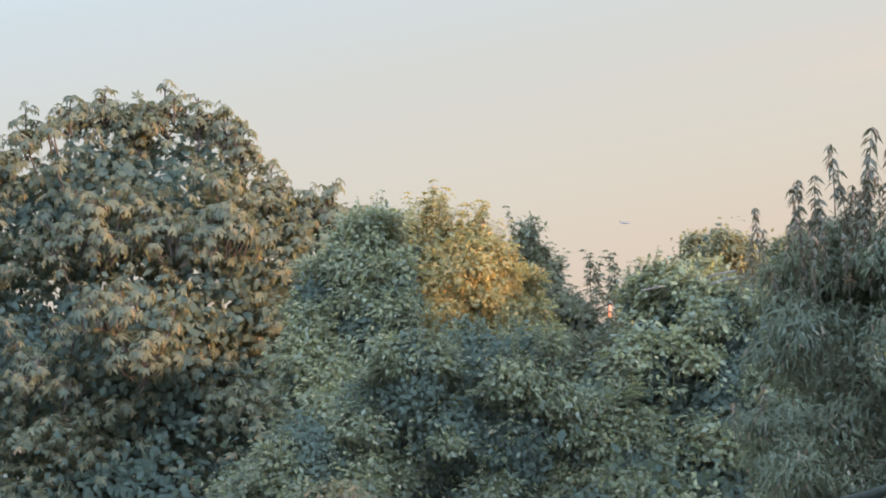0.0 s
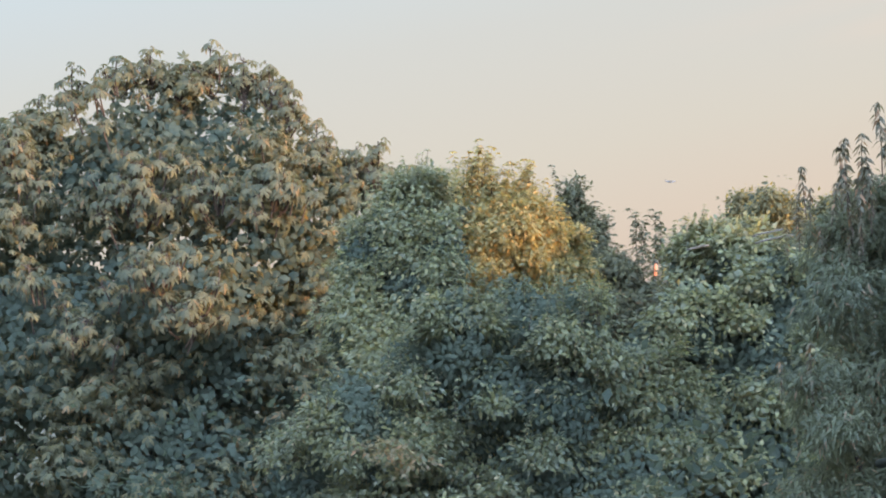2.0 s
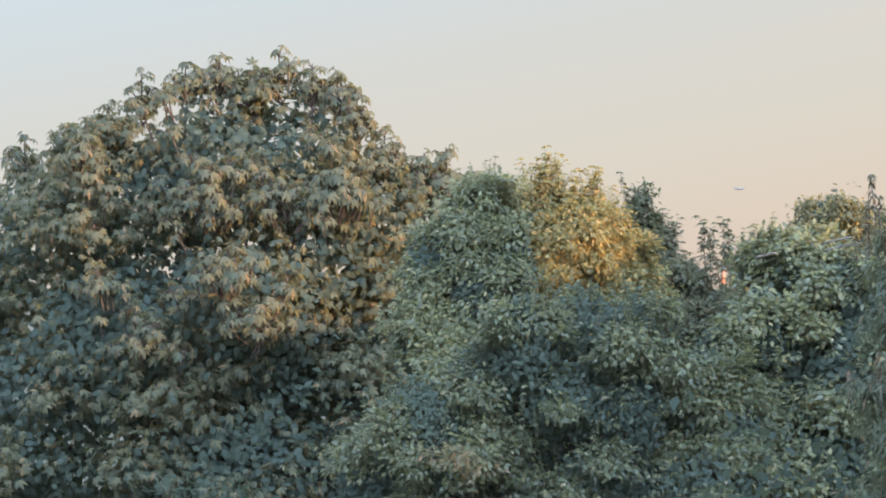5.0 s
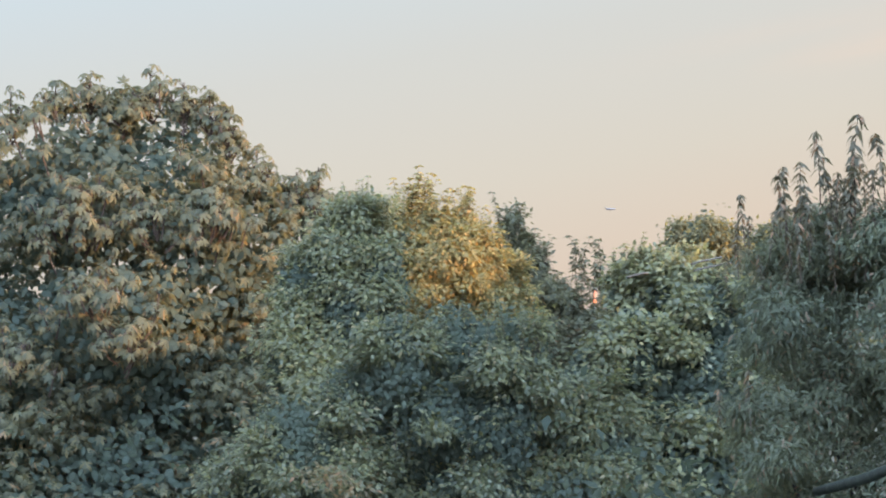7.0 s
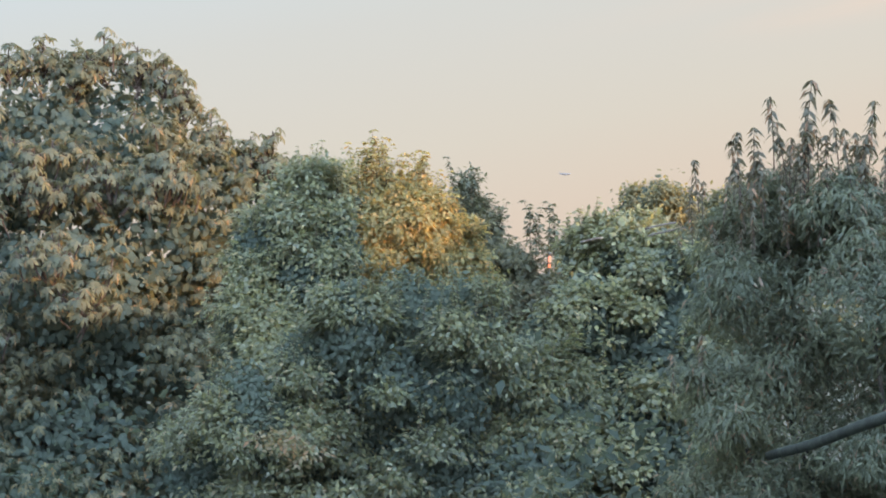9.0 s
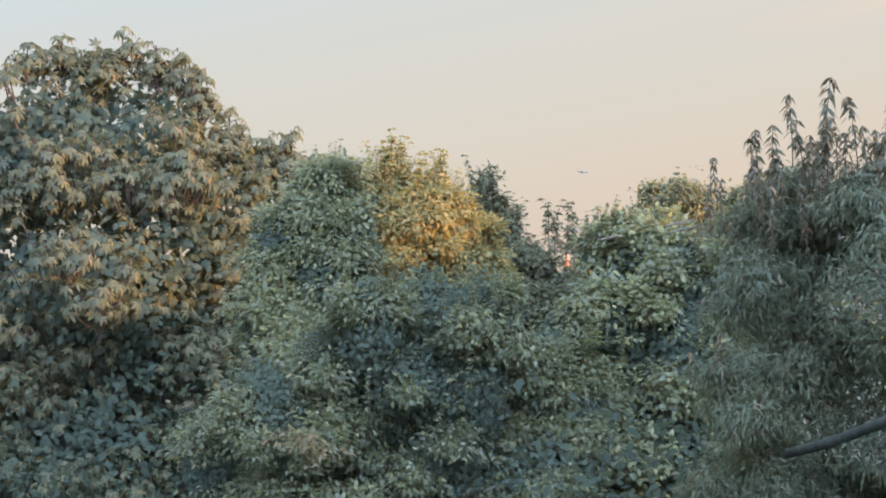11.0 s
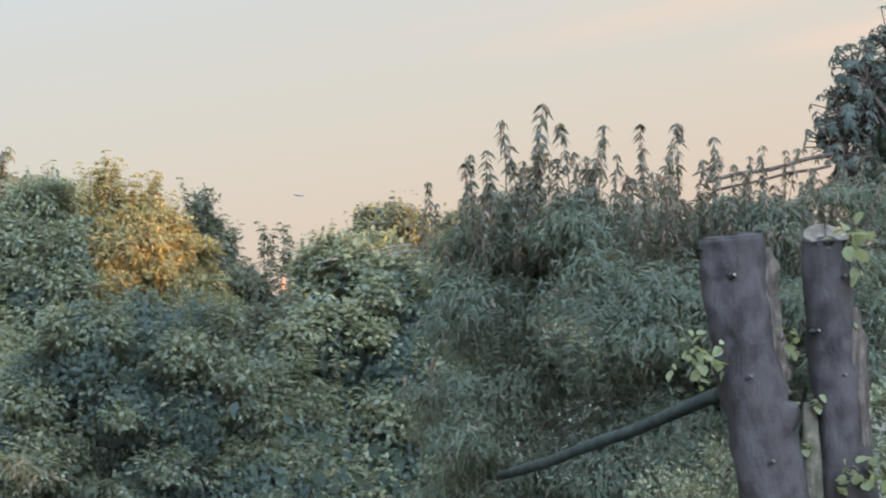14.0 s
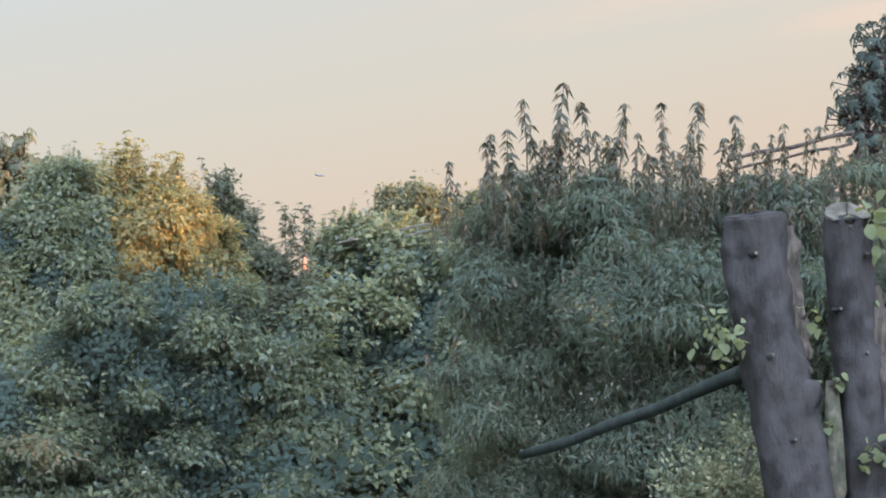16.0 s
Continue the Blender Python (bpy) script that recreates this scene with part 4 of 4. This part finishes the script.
def knots(tree, foot, spots, radius):
    for i, s in enumerate(spots):
        p = Vector(s) - Vector(foot)
        b = part("knot", mesh_of("knot", *tube([p + Vector((0, 0.05, 0)), p, p + Vector((0.004, -0.012, 0.005))], [radius * 1.6, radius * 1.2, radius * 0.8], 9, 0.6, i)), STUMP_BARK, tree)
        e = p + Vector((0.004, -0.0135, 0.005))
        part("cut_end", mesh_of("cut_end", *tube([e, e + Vector((0, -0.004, 0.001))], [radius * 0.75, radius * 0.7], 8, 0.3, i)), CUT_WOOD, b, "dull cut end of a twig")


L_FOOT = (1.86, 8.05, 0.0)
L_LINE = [(1.95, 8.05, -0.1), (2.39, 8.02, 3.85), (2.31, 8.00, 4.24), (2.26, 8.00, 4.53), (2.20, 8.00, 4.81), (2.16, 8.00, 5.01), (2.15, 8.00, 5.20)]
left_trunk = cut_trunk(L_FOOT, L_LINE, [0.20, 0.132, 0.125, 0.118, 0.112, 0.112, 0.112], (0.09, 0.03),
    "thick grey-brown trunk sawn off flat with torn bark", 3, "weathered flat sawn top", STUMP_BARK)
right_trunk = cut_trunk((2.20, 8.15, 0.0), [(2.24, 8.15, -0.1), (2.67, 8.12, 3.83), (2.62, 8.10, 4.22), (2.59, 8.10, 4.52), (2.56, 8.10, 4.81), (2.54, 8.10, 5.02), (2.53, 8.10, 5.21)],
    [0.16, 0.106, 0.100, 0.095, 0.092, 0.090, 0.086], (0.05, 0.40), "grey-brown trunk with a pale slanting sawn top and sprouts", 7, "pale slanting sawn top", CUT_WOOD)


def strip_of_bark(tree, foot, line, widths, seed, mat, label):
    """A ragged length of peeled wood lying along a trunk."""
    pts = [Vector(p) - Vector(foot) for p in line]
    fine, rr = [], []
    for i in range(len(pts) - 1):
        for k in range(8):
            t = k / 8
            fine.append(pts[i].lerp(pts[i + 1], t))
            rr.append((widths[i] + (widths[i + 1] - widths[i]) * t) * (1 + 0.35 * noise.noise(Vector((seed, 0.3, (i * 8 + k) * 0.45)))))
    part("peeled_strip", mesh_of("peeled_strip", *tube(fine, rr, 14, 0.9, seed), smooth=True), mat, tree, label)


strip_of_bark(left_trunk, L_FOOT, [(2.26, 8.02, 5.16), (2.28, 8.01, 4.93), (2.30, 8.00, 4.77), (2.33, 8.00, 4.61)], [0.034, 0.046, 0.050, 0.032], 4, PEELED, "pale strip of torn peeled wood")
strip_of_bark(right_trunk, (2.2, 8.15, 0.0), [(2.63, 8.05, 4.95), (2.63, 8.04, 4.79), (2.65, 8.05, 4.54), (2.67, 8.06, 4.33)], [0.010, 0.030, 0.027, 0.018], 9, PEELED, "pale strip of torn peeled wood")
# the side stub where a limb forked off
p0 = Vector((2.29, 7.97, 4.49)) - Vector(L_FOOT)
part("fork_stub", mesh_of("fork_stub", *tube([p0 + Vector((-0.03, 0.03, -0.25)), p0, p0 + Vector((0.035, -0.03, 0.09)), p0 + Vector((0.045, -0.035, 0.125))], [0.06, 0.068, 0.062, 0.04], 18, 0.5, 5), smooth=True), STUMP_BARK, left_trunk)
# a limb running down and away from the trunk to its sawn end
limb_a, limb_b = Vector((2.17, 8.15, 4.64)) - Vector(L_FOOT), Vector((1.75, 10.70, 4.13)) - Vector(L_FOOT)
limb_pts = [limb_a.lerp(limb_b, k / 13) + Vector((0, 0, 0.004 * math.sin(1.1 * k) - 0.0004 * k * (13 - k))) for k in range(14)]
limb = part("cut_limb", mesh_of("cut_limb", *tube(limb_pts, [0.026 - 0.0003 * k for k in range(14)], 12, 0.3, 2), smooth=True), LIMB_BARK, left_trunk, "long dark sawn limb")
way = (limb_pts[-1] - limb_pts[-2]).normalized()
part("cut_end", mesh_of("cut_end", *tube([limb_pts[-1] + way * 0.001, limb_pts[-1] + way * 0.006], [0.021, 0.020], 10, 0.2)), CUT_WOOD, limb, "pale sawn end")
knots(left_trunk, L_FOOT, [(2.12, 7.88, 5.06), (2.18, 7.88, 4.70), (2.26, 7.87, 4.40)], 0.008)
knots(right_trunk, (2.2, 8.15, 0.0), [(2.47, 8.01, 4.86), (2.57, 8.01, 4.70), (2.57, 8.01, 5.06)], 0.008)
lf, rf = Vector(L_FOOT), Vector((2.2, 8.15, 0.0))
sprout(left_trunk, Vector((2.06, 7.96, 4.73)) - lf, 24, 0.11, 0.050, 61)
sprout(left_trunk, Vector((2.01, 7.92, 4.79)) - lf, 12, 0.07, 0.045, 62)
sprout(left_trunk, Vector((2.31, 7.92, 4.83)) - lf, 6, 0.06, 0.045, 63)
sprout(right_trunk, Vector((2.60, 8.02, 5.17)) - rf, 14, 0.08, 0.065, 64)
sprout(right_trunk, Vector((2.64, 8.01, 5.08)) - rf, 9, 0.08, 0.065, 65)
sprout(right_trunk, Vector((2.56, 7.99, 4.33)) - rf, 14, 0.06, 0.050, 66)
sprout(right_trunk, Vector((2.66, 8.05, 4.87)) - rf, 3, 0.04, 0.04, 67)

# a thin mossy stem standing between the trunks
m_foot = (2.03, 8.12, 0.0)
stem = thing("mossy_stem", m_foot, "thin mossy sawn stem with a few young leaves", "tree trunk", "sawn-off tree trunks")
mf = Vector(m_foot)
stem_line = [Vector((0, 0, -0.1)), Vector((-0.01, 0, 2.5)), Vector((2.49, 8.10, 4.21)) - mf, Vector((2.48, 8.10, 4.44)) - mf, Vector((2.47, 8.10, 4.60)) - mf]
part("trunk", mesh_of("trunk", *tube(stem_line, [0.06, 0.05, 0.040, 0.034, 0.022], 14, 0.35, 8), smooth=True), MOSSY, stem)
sprout(stem, Vector((2.45, 8.06, 4.58)) - mf, 6, 0.05, 0.05, 68)
sprout(stem, Vector((2.44, 8.06, 4.42)) - mf, 4, 0.04, 0.045, 69)


# the pale-leaved shrubs at the trunks' feet
def shrub(foot, lobes, seed, label, sprays=260):
    rng = np.random.default_rng(seed)
    bush = thing("shrub", foot, label, "shrub", "pale-leaved shrubs")
    lobes = local(lobes, foot)
    for i, l in enumerate(lobes):
        pts = bent((0.05 * i, 0, -0.05), l[:3], 0.05, 8, i + seed)
        part("stem", mesh_of("stem", *tube(pts, [0.018 - 0.0018 * k for k in range(8)], 6), smooth=True), TWIG, bush)
    v, q = foliage(rng, ROUND, lobes, sprays, 26, 0.035, 0.020, droop=0.1, inner=0.35, flat=0.8)
    tagged(part("foliage", mesh_of("foliage", v, q), SHRUB, bush), kind="stuff")
    return bush


shrub((1.15, 8.5, 0.0), [
    (2.01, 8.50, 4.24, 0.095, 0.084), (2.16, 8.45, 4.27, 0.116, 0.105), (2.25, 8.40, 4.35, 0.084, 0.105),
    (2.09, 8.50, 4.09, 0.232, 0.148), (2.30, 8.40, 4.12, 0.169, 0.169)], 71, "low shrub with small pale cream-edged leaves beside the trunks")
shrub((2.75, 8.7, 0.0), [
    (2.96, 8.60, 4.51, 0.107, 0.117), (3.13, 8.70, 4.59, 0.107, 0.128), (3.05, 8.60, 4.33, 0.171, 0.149),
    (3.31, 8.80, 4.45, 0.192, 0.213), (3.10, 8.60, 4.06, 0.277, 0.171)], 72, "bushy shrub with small pale leaves behind the trunks", 360)

# yellowing large-leaved sprouts low among the shrub
weed_foot = (2.42, 8.0, 0.0)
weed = thing("sapling", weed_foot, "young sapling with broad yellow-green leaves", "plant")
wf = Vector(weed_foot)
part("stem", mesh_of("stem", *tube([Vector((0, 0, -0.05)), Vector((0.02, 0, 2.2)), Vector((2.75, 8.00, 4.25)) - wf, Vector((2.74, 8.00, 4.40)) - wf], [0.02, 0.015, 0.01, 0.006], 8)), TWIG, weed)
sprout(weed, Vector((2.72, 7.98, 4.34)) - wf, 16, 0.09, 0.078, 73)
sprout(weed, Vector((2.86, 7.98, 4.48)) - wf, 12, 0.09, 0.085, 74)


# ---- the glint seen through the gap: a glowing stand-in built as a lamp on a post ----
glint_at = (3.20, 48.00, 5.19)
lamp = thing("glint_stand_in", (glint_at[0], glint_at[1], 0.0), "distant glowing stand-in for a bright orange glint", "street lamp")
part("post", mesh_of("post", *tube([(0, 0.12, -0.1), (0, 0.12, 2.0), (0, 0.12, glint_at[2] + 0.2)], [0.05, 0.03, 0.02], 10), smooth=True), POST_GREY, lamp)
part("glint_body", mesh_of("glint_body", *tube([(0, 0, glint_at[2] - 0.13), (0, 0, glint_at[2] - 0.11), (0, 0, glint_at[2] + 0.11), (0, 0, glint_at[2] + 0.13)], [0.02, 0.033, 0.035, 0.02], 12), smooth=True), GLINT_GLOW, lamp, "glowing orange body of the glint")
part("cap", mesh_of("cap", *tube([(0, 0, glint_at[2] + 0.131), (0, 0.02, glint_at[2] + 0.16), (0, 0.12, glint_at[2] + 0.2)], [0.07, 0.07, 0.03], 10), smooth=True), POST_GREY, lamp)


# ---- the airliner over the skyline ----
air_at = (294.08, 4000.00, 175.30)
plane = thing("airliner", air_at, "distant grey airliner flying low above the skyline", "aeroplane")
part("fuselage", mesh_of("fuselage", *tube([(-9.5, 0, 0.9), (-8.5, 0, 0.5), (-5, 0, 0.1), (6, 0, 0), (8.6, 0, -0.2), (9.8, 0, -0.4)], [0.3, 0.8, 1.5, 1.5, 1.1, 0.2], 16), smooth=True), METAL_WHITE, plane)
for s in (-1, 1):
    part("wing", mesh_of("wing", *tube([(1.5, 0, -0.6), (-0.8, 4 * s, -0.1), (-3.0, 9 * s, 0.7)], [1.0, 0.55, 0.2], 10), smooth=True), METAL_WHITE, plane)
    part("engine", mesh_of("engine", *tube([(1.6, 3.2 * s, -1.4), (0.9, 3.2 * s, -1.4), (-1.2, 3.2 * s, -1.3)], [0.7, 0.85, 0.5], 12), smooth=True), METAL_WHITE, plane)
    part("tailplane", mesh_of("tailplane", *tube([(-8.0, 0, 0.8), (-9.6, 3.4 * s, 1.1)], [0.4, 0.12], 8), smooth=True), METAL_WHITE, plane)
part("fin", mesh_of("fin", *tube([(-7.6, 0, 0.8), (-9.6, 0, 4.2)], [0.6, 0.25], 8), smooth=True), METAL_WHITE, plane)


# ---- unseen slabs added beyond the viewer's right hand to shape the low sun's light ----
def sun_blocker(name, y0, y1, top):
    bm = bmesh.new()
    bmesh.ops.create_cube(bm, size=1.0, matrix=Matrix.Translation((23.2, (y0 + y1) / 2, top / 2)) @ Matrix.Diagonal((0.4, y1 - y0, top, 1)))
    bmesh.ops.bevel(bm, geom=bm.edges[:], offset=0.03, segments=1, affect="EDGES")
    tagged(part(name, bm, BLOCKER_RENDER), "unseen plain slab added to block the low sun", "wall", kind="structure")


# each top sets how low the sun reaches on the trees behind
sun_blocker("sun_blocker_1", -14.0, 5.8, 9.7)
sun_blocker("sun_blocker_2", 5.81, 10.15, 9.25)
sun_blocker("sun_blocker_3", 10.16, 11.5, 8.0)
sun_blocker("sun_blocker_4", 11.51, 17.7, 9.4)
sun_blocker("sun_blocker_5", 17.71, 31.0, 7.85)
